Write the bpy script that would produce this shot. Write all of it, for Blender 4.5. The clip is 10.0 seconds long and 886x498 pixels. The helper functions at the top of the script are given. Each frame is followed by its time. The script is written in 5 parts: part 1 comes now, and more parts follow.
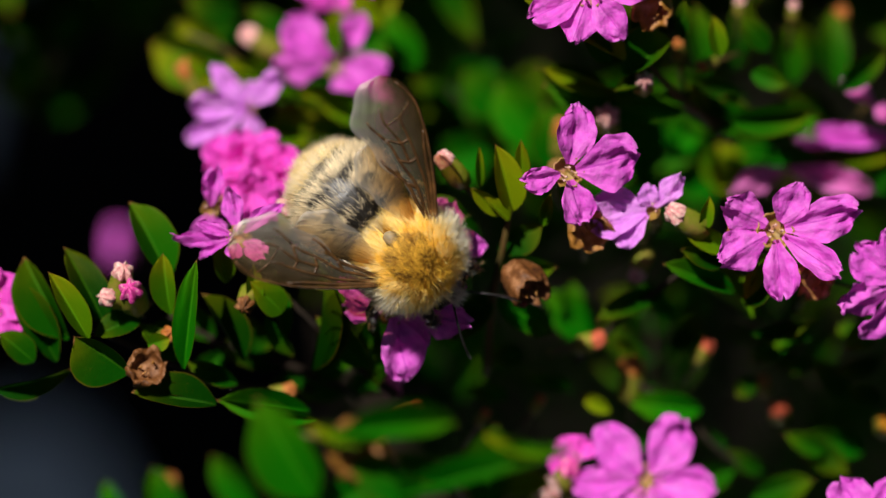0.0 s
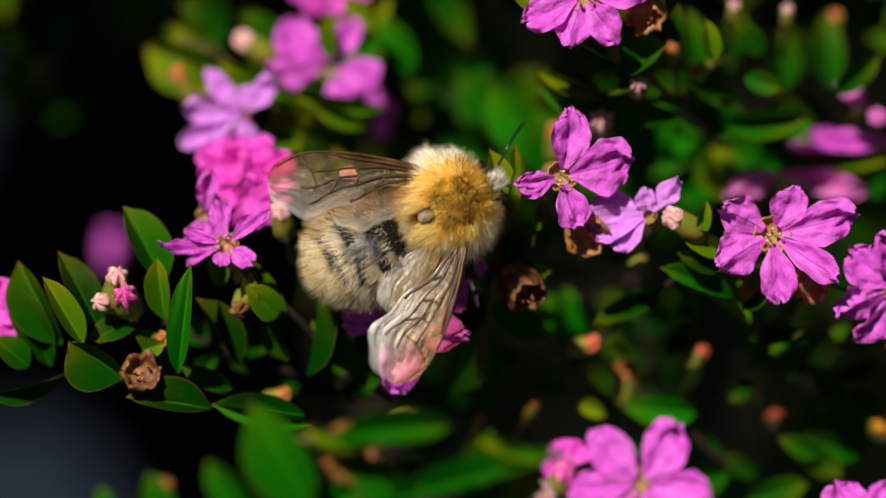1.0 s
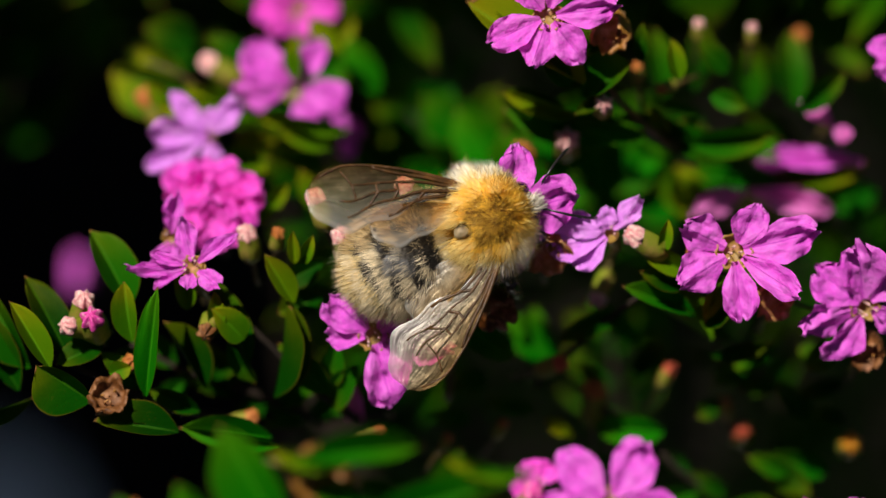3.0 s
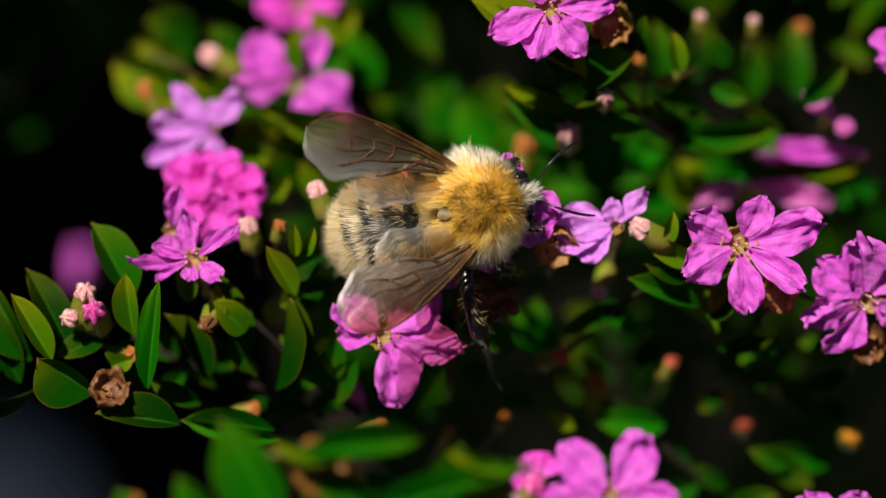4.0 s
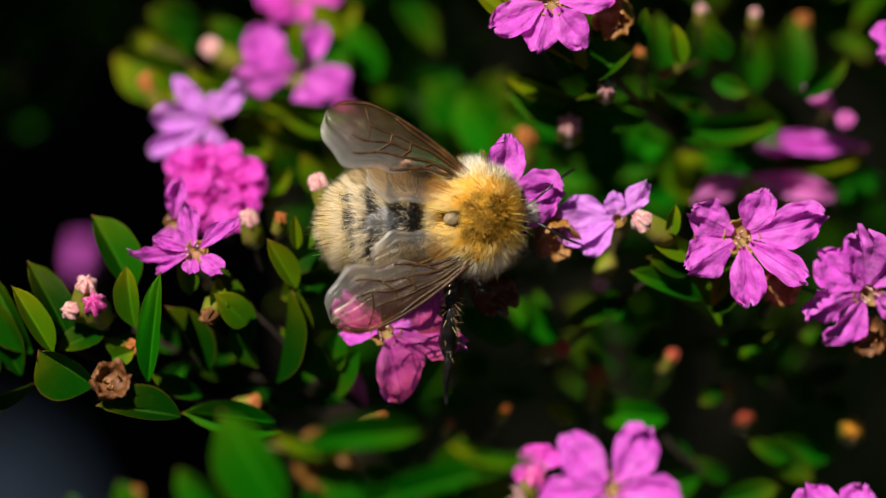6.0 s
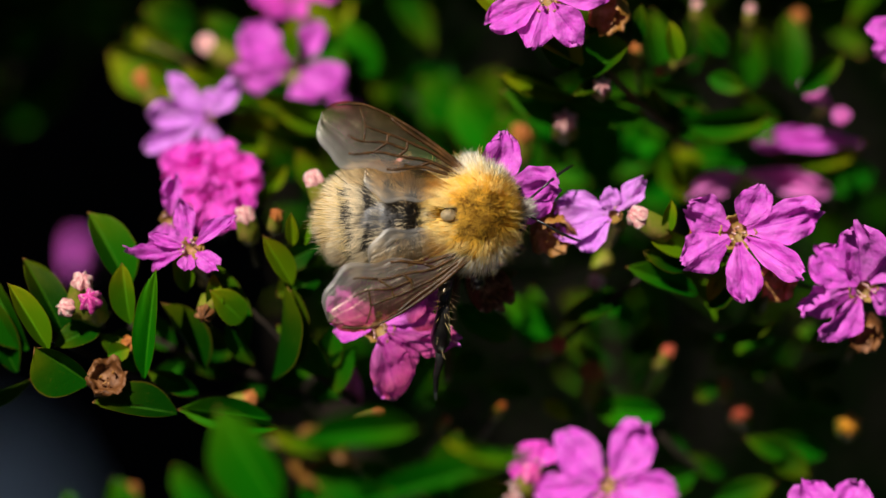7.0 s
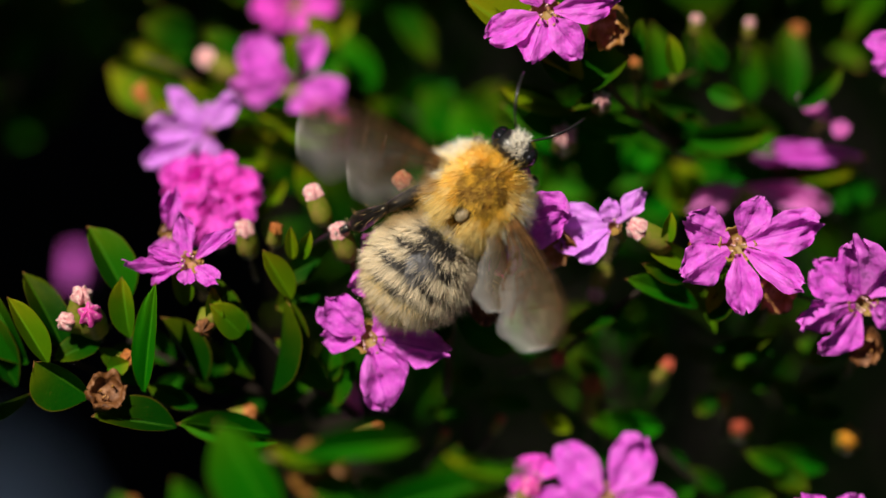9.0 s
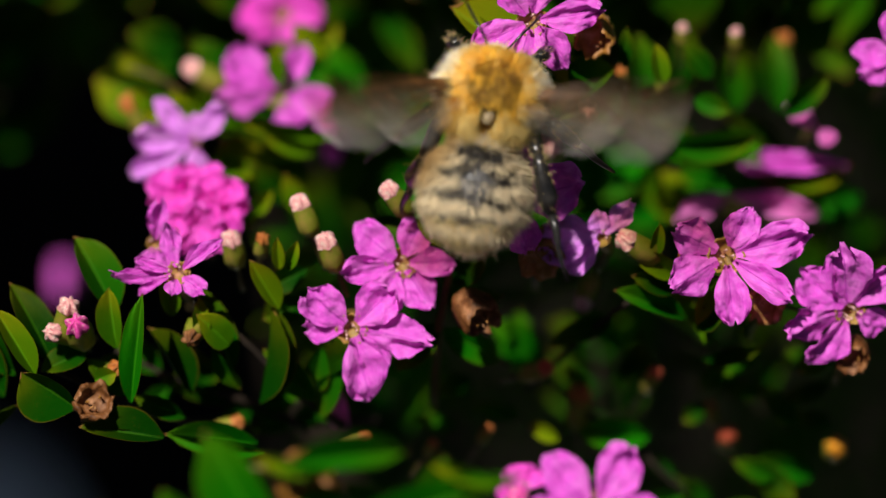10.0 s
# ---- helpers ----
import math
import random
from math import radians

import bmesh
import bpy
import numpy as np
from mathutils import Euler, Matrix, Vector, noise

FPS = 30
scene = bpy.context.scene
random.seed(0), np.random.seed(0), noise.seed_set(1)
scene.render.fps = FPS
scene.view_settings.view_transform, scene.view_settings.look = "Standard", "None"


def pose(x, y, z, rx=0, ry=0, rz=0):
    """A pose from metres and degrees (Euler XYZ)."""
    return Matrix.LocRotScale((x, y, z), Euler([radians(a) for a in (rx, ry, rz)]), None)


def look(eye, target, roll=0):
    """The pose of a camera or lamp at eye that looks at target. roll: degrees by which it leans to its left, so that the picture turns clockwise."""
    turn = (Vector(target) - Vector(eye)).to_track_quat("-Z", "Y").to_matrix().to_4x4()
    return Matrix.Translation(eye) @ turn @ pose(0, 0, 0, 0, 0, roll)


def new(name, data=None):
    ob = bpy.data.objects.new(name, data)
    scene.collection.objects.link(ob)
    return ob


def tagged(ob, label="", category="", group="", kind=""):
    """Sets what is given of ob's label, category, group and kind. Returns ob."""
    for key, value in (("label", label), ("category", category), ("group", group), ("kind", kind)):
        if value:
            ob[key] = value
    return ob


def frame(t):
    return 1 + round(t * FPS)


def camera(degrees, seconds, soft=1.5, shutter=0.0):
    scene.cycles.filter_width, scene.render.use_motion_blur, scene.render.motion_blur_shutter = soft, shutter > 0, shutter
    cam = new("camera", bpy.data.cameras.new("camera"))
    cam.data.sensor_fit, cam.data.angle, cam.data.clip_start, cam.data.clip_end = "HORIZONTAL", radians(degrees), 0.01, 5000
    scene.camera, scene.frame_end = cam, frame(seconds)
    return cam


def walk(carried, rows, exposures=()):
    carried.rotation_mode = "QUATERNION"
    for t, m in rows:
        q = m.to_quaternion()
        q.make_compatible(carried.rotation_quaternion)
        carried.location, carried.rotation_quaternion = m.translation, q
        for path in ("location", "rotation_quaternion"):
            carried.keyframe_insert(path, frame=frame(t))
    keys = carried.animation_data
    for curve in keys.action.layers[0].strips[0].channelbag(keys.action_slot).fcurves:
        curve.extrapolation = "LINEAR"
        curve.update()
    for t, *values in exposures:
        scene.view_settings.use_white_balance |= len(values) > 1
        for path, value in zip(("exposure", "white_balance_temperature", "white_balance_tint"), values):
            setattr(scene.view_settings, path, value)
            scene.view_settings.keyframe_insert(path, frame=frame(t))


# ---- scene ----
# Plan of the plant: a sheet tilted 45 degrees, facing the viewer. Plan grid: 0.0315 mm,
# x to the right, y down, centre at (784, 441); w: mm towards the viewer.
G = 0.0315e-3
MM = 1e-3
SPAN = 9.2e-3  # length of a forewing
DIST = 0.23497
ORIGIN = Vector((0.0, 0.0, 0.35))
U = Vector((1, 0, 0))
V = Vector((0, math.sqrt(0.5), math.sqrt(0.5)))
N = Vector((0, -math.sqrt(0.5), math.sqrt(0.5)))
SHEET = Matrix((U, V, N)).transposed()
EYE = ORIGIN + N * DIST


def spot(x, y, w=0.0):
    k = 1 - w * MM / DIST
    return ORIGIN + (U * (x - 784) + V * (441 - y)) * G * k + N * (w * MM)


def at(x, y, w=0.0, rx=0, ry=0, rz=0):
    """Pose on the plan sheet, turned by degrees about the sheet's own axes."""
    turn = SHEET @ Euler([radians(a) for a in (rx, ry, rz)]).to_matrix()
    return Matrix.Translation(spot(x, y, w)) @ turn.to_4x4()


# ---- camera: held by hand, drifting by a few degrees ----
PAN = [(0, 0, 0), (0.5, -1.5, 1.5), (1, -10, 7.5), (1.5, -24, 19), (2, -44, 36), (2.5, -61, 46.5), (3.2, -70, 42), (4, -66.5, 31),
       (4.5, -58, 25.5), (5, -55, 22.5), (5.5, -58.5, 22.5), (6.2, -67, 15), (7, -72, 11.5), (7.5, -66, 14), (8, -62, 22.5), (8.5, -65, 29),
       (9, -73, 36), (9.5, -85, 42), (10, -96.5, 53)]
cam = camera(12.0, 10.0, soft=1.05, shutter=0.5)
cam.data.dof.use_dof = True
cam.data.dof.focus_distance = DIST - 0.0042
cam.data.dof.aperture_fstop = 17.0
walk(cam, [(t, look(EYE, spot(784 - dx, 441 - dy))) for t, dx, dy in PAN])


def pan_at(t):
    return (float(np.interp(t, [p[0] for p in PAN], [p[1] for p in PAN])), float(np.interp(t, [p[0] for p in PAN], [p[2] for p in PAN])))


# ---- light: high sun from the upper left, blue sky ----
to_sun = (U * -0.30 + V * 0.48 + N * 0.82).normalized()
world = bpy.data.worlds.new("sky")
scene.world = world
world.use_nodes = True
wn = world.node_tree
sky = wn.nodes.new("ShaderNodeTexSky")
sky.sky_type = "NISHITA"
sky.sun_disc = False
sky.sun_elevation = math.asin(to_sun.z)
sky.sun_rotation = math.atan2(to_sun.x, to_sun.y)
wn.nodes["Background"].inputs["Strength"].default_value = 0.015
wn.links.new(sky.outputs[0], wn.nodes["Background"].inputs["Color"])
sun = new("sun", bpy.data.lights.new("sun", "SUN"))
sun.data.energy = 5.0
sun.data.angle = radians(0.5)
sun.data.color = (1.0, 0.95, 0.88)
sun.matrix_world = look(Vector((0, 0, 2)) + to_sun, Vector((0, 0, 2)))
scene.view_settings.exposure = 0.25


# ---- materials ----
def material(name):
    m = bpy.data.materials.new(name)
    m.use_nodes = True
    nt = m.node_tree
    return m, nt, nt.nodes["Principled BSDF"], nt.nodes["Material Output"]


def node(nt, kind, **inputs):
    n = nt.nodes.new(kind)
    for k, v in inputs.items():
        n.inputs[k.replace("_", " ")].default_value = v
    return n


def ramp(nt, fac, *stops):
    r = nt.nodes.new("ShaderNodeValToRGB")
    while len(r.color_ramp.elements) < len(stops):
        r.color_ramp.elements.new(0.5)
    for e, (p, c) in zip(r.color_ramp.elements, stops):
        e.position, e.color = p, (*c, 1)
    nt.links.new(fac, r.inputs[0])
    return r.outputs[0]


def grain(nt, scale, detail=4.0, rough=0.6, coord="Object"):
    tc = nt.nodes.new("ShaderNodeTexCoord")
    n = node(nt, "ShaderNodeTexNoise", Scale=scale, Detail=detail, Roughness=rough)
    nt.links.new(tc.outputs[coord], n.inputs["Vector"])
    return n.outputs[0]


def mixed(nt, fac, a, b, mode="MIX"):
    x = nt.nodes.new("ShaderNodeMix")
    x.data_type, x.blend_type = "RGBA", mode
    for sock, val in ((x.inputs[0], fac), (x.inputs[6], a), (x.inputs[7], b)):
        if isinstance(val, (int, float)):
            sock.default_value = val
        elif isinstance(val, tuple):
            sock.default_value = (*val, 1)
        else:
            nt.links.new(val, sock)
    return x.outputs[2]


def bump(nt, bsdf, height, strength, distance):
    b = node(nt, "ShaderNodeBump", Strength=strength, Distance=distance)
    nt.links.new(height, b.inputs["Height"])
    nt.links.new(b.outputs[0], bsdf.inputs["Normal"])
    return b.outputs[0]


def calc(nt, op, a, b=0.0):
    x = nt.nodes.new("ShaderNodeMath")
    x.operation = op
    for sock, val in zip(x.inputs, (a, b)):
        if isinstance(val, (int, float)):
            sock.default_value = val
        else:
            nt.links.new(val, sock)
    return x.outputs[0]


def blade_coords(nt):
    """Along (0 to 1) and across (0 to 1) of a leaf or petal."""
    uv = nt.nodes.new("ShaderNodeUVMap")
    sep = nt.nodes.new("ShaderNodeSeparateXYZ")
    nt.links.new(uv.outputs[0], sep.inputs[0])
    return sep.outputs[0], sep.outputs[1]


def thin(nt, bsdf, out, colour, share):
    """Light passes through a thin blade."""
    tr = nt.nodes.new("ShaderNodeBsdfTranslucent")
    nt.links.new(colour, tr.inputs[0])
    mx = nt.nodes.new("ShaderNodeMixShader")
    mx.inputs[0].default_value = share
    nt.links.new(bsdf.outputs[0], mx.inputs[1])
    nt.links.new(tr.outputs[0], mx.inputs[2])
    nt.links.new(mx.outputs[0], out.inputs[0])


def leaf_material(name, dark, mid, light, wear=0.8):
    m, nt, b, out = material(name)
    along, across = blade_coords(nt)
    info = nt.nodes.new("ShaderNodeObjectInfo")
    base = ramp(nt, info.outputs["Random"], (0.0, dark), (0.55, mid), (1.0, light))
    blotch = grain(nt, 7.0, 3.0)
    base = mixed(nt, calc(nt, "MULTIPLY", blotch, 0.22), base, light)
    worn = calc(nt, "MULTIPLY", calc(nt, "POWER", along, 4.0), calc(nt, "MULTIPLY", grain(nt, 2.2, 2.0), wear))
    base = mixed(nt, worn, base, (0.20, 0.19, 0.003))
    base = mixed(nt, calc(nt, "MULTIPLY", ramp(nt, grain(nt, 26.0, 2.0), (0.66, (0, 0, 0)), (0.72, (1, 1, 1))), 0.35), base, (0.10, 0.12, 0.01))
    side = calc(nt, "ABSOLUTE", calc(nt, "SUBTRACT", across, 0.5))
    rib = calc(nt, "LESS_THAN", side, 0.022)
    base = mixed(nt, calc(nt, "MULTIPLY", rib, 0.35), base, (0.06, 0.20, 0.008))
    edge = calc(nt, "GREATER_THAN", calc(nt, "ADD", side, calc(nt, "MULTIPLY", grain(nt, 18.0), 0.03)), 0.492)
    base = mixed(nt, calc(nt, "MULTIPLY", edge, 0.4), base, (0.14, 0.08, 0.008))
    tip = calc(nt, "GREATER_THAN", calc(nt, "ADD", along, calc(nt, "MULTIPLY", blotch, 0.05)), 0.995)
    base = mixed(nt, tip, base, (0.22, 0.10, 0.03))
    nt.links.new(base, b.inputs["Base Color"])
    b.inputs["Roughness"].default_value = 0.5
    b.inputs["Specular IOR Level"].default_value = 0.035
    veins = calc(nt, "SINE", calc(nt, "MULTIPLY", calc(nt, "SUBTRACT", along, calc(nt, "MULTIPLY", side, 0.7)), 48.0))
    height = calc(nt, "ADD", calc(nt, "MULTIPLY", veins, 0.06), grain(nt, 30.0, 3.0))
    height = calc(nt, "SUBTRACT", height, calc(nt, "MULTIPLY", rib, 0.8))
    bump(nt, b, height, 0.35, 0.00008)
    thin(nt, b, out, mixed(nt, 0.35, base, (0.02, 0.18, 0.001)), 0.20)
    return m


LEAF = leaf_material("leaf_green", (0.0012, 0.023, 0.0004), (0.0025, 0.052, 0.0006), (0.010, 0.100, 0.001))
LEAF_BRIGHT = leaf_material("leaf_bright", (0.001, 0.078, 0.0006), (0.002, 0.115, 0.0008), (0.007, 0.150, 0.001), 0.5)
LEAF_YOUNG = leaf_material("leaf_young", (0.018, 0.12, 0.001), (0.060, 0.17, 0.0015), (0.17, 0.23, 0.002), 2.4)


def petal_material(name, pale, main, deep):
    m, nt, b, out = material(name)
    along, across = blade_coords(nt)
    info = nt.nodes.new("ShaderNodeObjectInfo")
    side = calc(nt, "ABSOLUTE", calc(nt, "SUBTRACT", across, 0.5))
    blot = ramp(nt, grain(nt, 4.0, 5.0, 0.65), (0.30, (0, 0, 0)), (0.75, (1, 1, 1)))
    base = mixed(nt, calc(nt, "MULTIPLY", blot, 0.75), main, pale)
    # darker shade of folds, put into the petal colour as noise patches
    fold = ramp(nt, grain(nt, 2.6, 4.0, 0.6), (0.42, (1, 1, 1)), (0.56, (0, 0, 0)))
    base = mixed(nt, calc(nt, "MULTIPLY", fold, 0.30), base, deep)
    base = mixed(nt, calc(nt, "MULTIPLY", info.outputs["Random"], 0.14), base, deep)
    fan = calc(nt, "SINE", calc(nt, "ADD", calc(nt, "MULTIPLY", across, 46.0), calc(nt, "MULTIPLY", grain(nt, 5.0), 6.0)))
    base = mixed(nt, calc(nt, "MULTIPLY", calc(nt, "GREATER_THAN", fan, 0.85), 0.09), base, deep)
    rib = calc(nt, "LESS_THAN", calc(nt, "ADD", side, calc(nt, "MULTIPLY", along, 0.03)), 0.032)
    base = mixed(nt, calc(nt, "MULTIPLY", rib, 0.55), base, deep)
    edge = calc(nt, "GREATER_THAN", calc(nt, "ADD", along, calc(nt, "MULTIPLY", grain(nt, 14.0), 0.10)), 1.0)
    base = mixed(nt, calc(nt, "MULTIPLY", edge, 0.4), base, pale)
    nt.links.new(base, b.inputs["Base Color"])
    b.inputs["Roughness"].default_value = 0.55
    b.inputs["Specular IOR Level"].default_value = 0.14
    height = calc(nt, "ADD", calc(nt, "MULTIPLY", fan, 0.05), calc(nt, "MULTIPLY", grain(nt, 3.2, 3.0), 3.0))
    bump(nt, b, height, 0.45, 0.0002)
    thin(nt, b, out, base, 0.35)
    return m


PETAL_PINK = petal_material("petal_orchid", (0.95, 0.30, 0.86), (0.83, 0.085, 0.71), (0.40, 0.014, 0.40))
PETAL_MAUVE = petal_material("petal_mauve", (0.93, 0.50, 0.97), (0.84, 0.26, 0.90), (0.48, 0.05, 0.62))
PETAL_ROSE = petal_material("petal_rose", (0.92, 0.36, 0.72), (0.82, 0.14, 0.58), (0.55, 0.07, 0.32))
PETAL_HOT = petal_material("petal_magenta", (0.96, 0.22, 0.78), (0.90, 0.055, 0.64), (0.68, 0.018, 0.46))


def rough_material(name, a, b2, c, scale, roughness, relief=0.0001, spec=0.3, strength=0.6):
    m, nt, b, out = material(name)
    n = grain(nt, scale, 5.0, 0.65)
    col = ramp(nt, n, (0.30, a), (0.50, b2), (0.72, c))
    nt.links.new(col, b.inputs["Base Color"])
    b.inputs["Roughness"].default_value = roughness
    b.inputs["Specular IOR Level"].default_value = spec
    bump(nt, b, grain(nt, scale * 2.3, 4.0), strength, relief)
    return m


TUBE = rough_material("calyx_ochre", (0.15, 0.095, 0.014), (0.29, 0.17, 0.032), (0.50, 0.22, 0.15), 1100.0, 0.5)
TUBE_GREEN = rough_material("calyx_green", (0.07, 0.13, 0.005), (0.15, 0.19, 0.008), (0.27, 0.21, 0.04), 700.0, 0.5)
DRIED = rough_material("dried_calyx", (0.025, 0.008, 0.003), (0.13, 0.045, 0.009), (0.36, 0.17, 0.075), 1100.0, 0.6)
OCHRE = rough_material("ochre_calyx", (0.10, 0.035, 0.006), (0.32, 0.14, 0.02), (0.56, 0.30, 0.16), 900.0, 0.55)
BUD_PINK = rough_material("bud_pink", (0.60, 0.10, 0.16), (0.86, 0.46, 0.42), (0.95, 0.87, 0.74), 3000.0, 0.6, 0.0002, 0.3, 0.9)
BUD_HOT = rough_material("bud_magenta", (0.42, 0.02, 0.18), (0.70, 0.06, 0.34), (0.88, 0.50, 0.55), 2600.0, 0.6)
BUD_AMBER = rough_material("bud_amber", (0.42, 0.14, 0.010), (0.62, 0.26, 0.015), (0.74, 0.38, 0.06), 1200.0, 0.6)
BUD_RED = rough_material("bud_red", (0.30, 0.035, 0.020), (0.48, 0.09, 0.04), (0.62, 0.22, 0.10), 1200.0, 0.6)
BUD_RUST = rough_material("bud_rust", (0.20, 0.05, 0.010), (0.38, 0.12, 0.020), (0.52, 0.26, 0.08), 1200.0, 0.6)
STEM = rough_material("stem_reddish", (0.03, 0.022, 0.006), (0.07, 0.052, 0.011), (0.13, 0.055, 0.02), 800.0, 0.6)
WOOD = rough_material("stem_woody", (0.007, 0.004, 0.002), (0.018, 0.011, 0.006), (0.036, 0.022, 0.013), 500.0, 0.8)
STAMEN = rough_material("stamen_pale", (0.50, 0.24, 0.24), (0.62, 0.38, 0.32), (0.78, 0.62, 0.52), 1500.0, 0.5)
# near-black soil: the shade of the deep gaps is put into this colour
SOIL = rough_material("shade_dark_soil", (0.002, 0.0015, 0.001), (0.005, 0.0035, 0.0025), (0.010, 0.0075, 0.005), 90.0, 0.95, 0.004, 0.1)
CONCRETE = rough_material("pale_concrete", (0.78, 0.78, 0.79), (0.84, 0.84, 0.84), (0.88, 0.88, 0.87), 60.0, 0.85, 0.001, 0.2)
PLASTER = rough_material("grey_render", (0.30, 0.29, 0.28), (0.38, 0.37, 0.35), (0.46, 0.45, 0.42), 30.0, 0.9, 0.001, 0.2)
CHITIN = rough_material("chitin_black", (0.006, 0.006, 0.007), (0.012, 0.011, 0.010), (0.03, 0.026, 0.022), 1800.0, 0.28, 0.00003, 0.5, 0.4)
EYE_BLACK = rough_material("eye_black", (0.004, 0.004, 0.005), (0.007, 0.007, 0.008), (0.012, 0.011, 0.011), 3000.0, 0.15, 0.00002, 0.5, 0.3)
TERGITE = rough_material("tergite_grey", (0.040, 0.037, 0.036), (0.075, 0.070, 0.068), (0.13, 0.122, 0.115), 900.0, 0.48, 0.00008, 0.6, 0.7)
SCUTE = rough_material("scutellum_grey", (0.14, 0.10, 0.05), (0.30, 0.23, 0.13), (0.42, 0.35, 0.24), 1700.0, 0.5, 0.00008, 0.3, 0.6)
SKIN = rough_material("thorax_skin", (0.030, 0.016, 0.005), (0.060, 0.032, 0.009), (0.11, 0.06, 0.016), 900.0, 0.6)


def fur_material(name, root, tip):
    m, nt, b, out = material(name)
    along, across = blade_coords(nt)
    col = ramp(nt, along, (0.0, root), (0.6, tip), (1.0, tip))
    tone = node(nt, "ShaderNodeHueSaturation")
    geo = nt.nodes.new("ShaderNodeNewGeometry")
    nt.links.new(calc(nt, "ADD", calc(nt, "MULTIPLY", geo.outputs["Random Per Island"], 0.5), 0.75), tone.inputs["Value"])
    nt.links.new(col, tone.inputs["Color"])
    nt.links.new(tone.outputs[0], b.inputs["Base Color"])
    b.inputs["Roughness"].default_value = 0.5
    b.inputs["Specular IOR Level"].default_value = 0.3
    thin(nt, b, out, tone.outputs[0], 0.30)
    return m


FUR_GINGER = fur_material("fur_ginger", (0.42, 0.20, 0.012), (0.93, 0.56, 0.060))
FUR_YELLOW = fur_material("fur_yellow", (0.62, 0.40, 0.10), (0.95, 0.72, 0.26))
FUR_CREAM = fur_material("fur_cream", (0.66, 0.54, 0.34), (0.96, 0.90, 0.75))
FUR_BUFF = fur_material("fur_buff", (0.40, 0.26, 0.09), (0.82, 0.62, 0.28))
FUR_SAND = fur_material("fur_sand", (0.20, 0.15, 0.085), (0.86, 0.72, 0.48))
FUR_BROWN = fur_material("fur_brown", (0.03, 0.014, 0.002), (0.24, 0.115, 0.010))
FUR_BLACK = fur_material("fur_black", (0.012, 0.010, 0.008), (0.040, 0.033, 0.026))


def wing_material():
    m, nt, b, out = material("wing_membrane")
    gloss = nt.nodes.new("ShaderNodeBsdfGlossy")
    gloss.inputs["Roughness"].default_value = 0.38
    gloss.inputs["Color"].default_value = (0.85, 0.78, 0.68, 1)
    clear = nt.nodes.new("ShaderNodeBsdfTransparent")
    clear.inputs["Color"].default_value = (0.92, 0.87, 0.78, 1)
    haze = nt.nodes.new("ShaderNodeBsdfTranslucent")
    haze.inputs["Color"].default_value = (0.70, 0.50, 0.28, 1)
    diff = nt.nodes.new("ShaderNodeBsdfDiffuse")
    diff.inputs["Color"].default_value = (0.72, 0.64, 0.50, 1)
    along, across = blade_coords(nt)
    uv = nt.nodes.new("ShaderNodeUVMap")
    stretch = nt.nodes.new("ShaderNodeMapping")
    stretch.inputs["Scale"].default_value = (2.2, 13.0, 1.0)
    nt.links.new(uv.outputs[0], stretch.inputs["Vector"])
    crease = node(nt, "ShaderNodeTexNoise", Scale=1.0, Detail=3.0, Roughness=0.55, Distortion=0.6)
    nt.links.new(stretch.outputs[0], crease.inputs["Vector"])
    h = calc(nt, "ADD", calc(nt, "MULTIPLY", crease.outputs[0], 2.2), calc(nt, "MULTIPLY", grain(nt, 1800.0, 4.0), 0.5))
    tint = ramp(nt, across, (0.0, (0.50, 0.32, 0.13)), (0.35, (0.66, 0.52, 0.32)), (1.0, (0.80, 0.74, 0.64)))
    nt.links.new(tint, clear.inputs["Color"])
    sheen = ramp(nt, across, (0.0, (0.50, 0.30, 0.11)), (0.45, (0.70, 0.56, 0.36)), (1.0, (0.95, 0.91, 0.84)))
    for n in (gloss, haze, diff):
        nt.links.new(sheen, n.inputs["Color"])
    bp = node(nt, "ShaderNodeBump", Strength=0.55, Distance=0.00010)
    nt.links.new(h, bp.inputs["Height"])
    for n in (gloss, haze, diff):
        nt.links.new(bp.outputs[0], n.inputs["Normal"])
    a1, a2, a3 = (nt.nodes.new("ShaderNodeMixShader") for i in range(3))
    a1.inputs[0].default_value = 0.5
    nt.links.new(haze.outputs[0], a1.inputs[1])
    nt.links.new(diff.outputs[0], a1.inputs[2])
    nt.links.new(calc(nt, "ADD", calc(nt, "MULTIPLY", calc(nt, "MULTIPLY", across, along), 0.24), 0.042), a2.inputs[0])
    nt.links.new(clear.outputs[0], a2.inputs[1])
    nt.links.new(a1.outputs[0], a2.inputs[2])
    a3.inputs[0].default_value = 0.085
    nt.links.new(a2.outputs[0], a3.inputs[1])
    nt.links.new(gloss.outputs[0], a3.inputs[2])
    nt.links.new(a3.outputs[0], out.inputs[0])
    return m


WING = wing_material()
VEIN = rough_material("wing_vein", (0.022, 0.010, 0.003), (0.055, 0.025, 0.007), (0.13, 0.055, 0.014), 1200.0, 0.4)


# ---- mesh helpers ----
def mesh_from(name, verts, faces, mat, uvs=None, smooth=True, normals=None):
    me = bpy.data.meshes.new(name)
    me.from_pydata([tuple(v) for v in verts], [], faces)
    if uvs is not None:
        layer = me.uv_layers.new(name="UVMap")
        idx = np.empty(len(me.loops), dtype=np.int32)
        me.loops.foreach_get("vertex_index", idx)
        layer.data.foreach_set("uv", np.asarray(uvs, dtype=np.float32)[idx].ravel())
    if smooth:
        me.polygons.foreach_set("use_smooth", [True] * len(me.polygons))
    if mat:
        me.materials.append(mat)
    me.update()
    if normals is not None:
        me.normals_split_custom_set_from_vertices(normals)
    return me


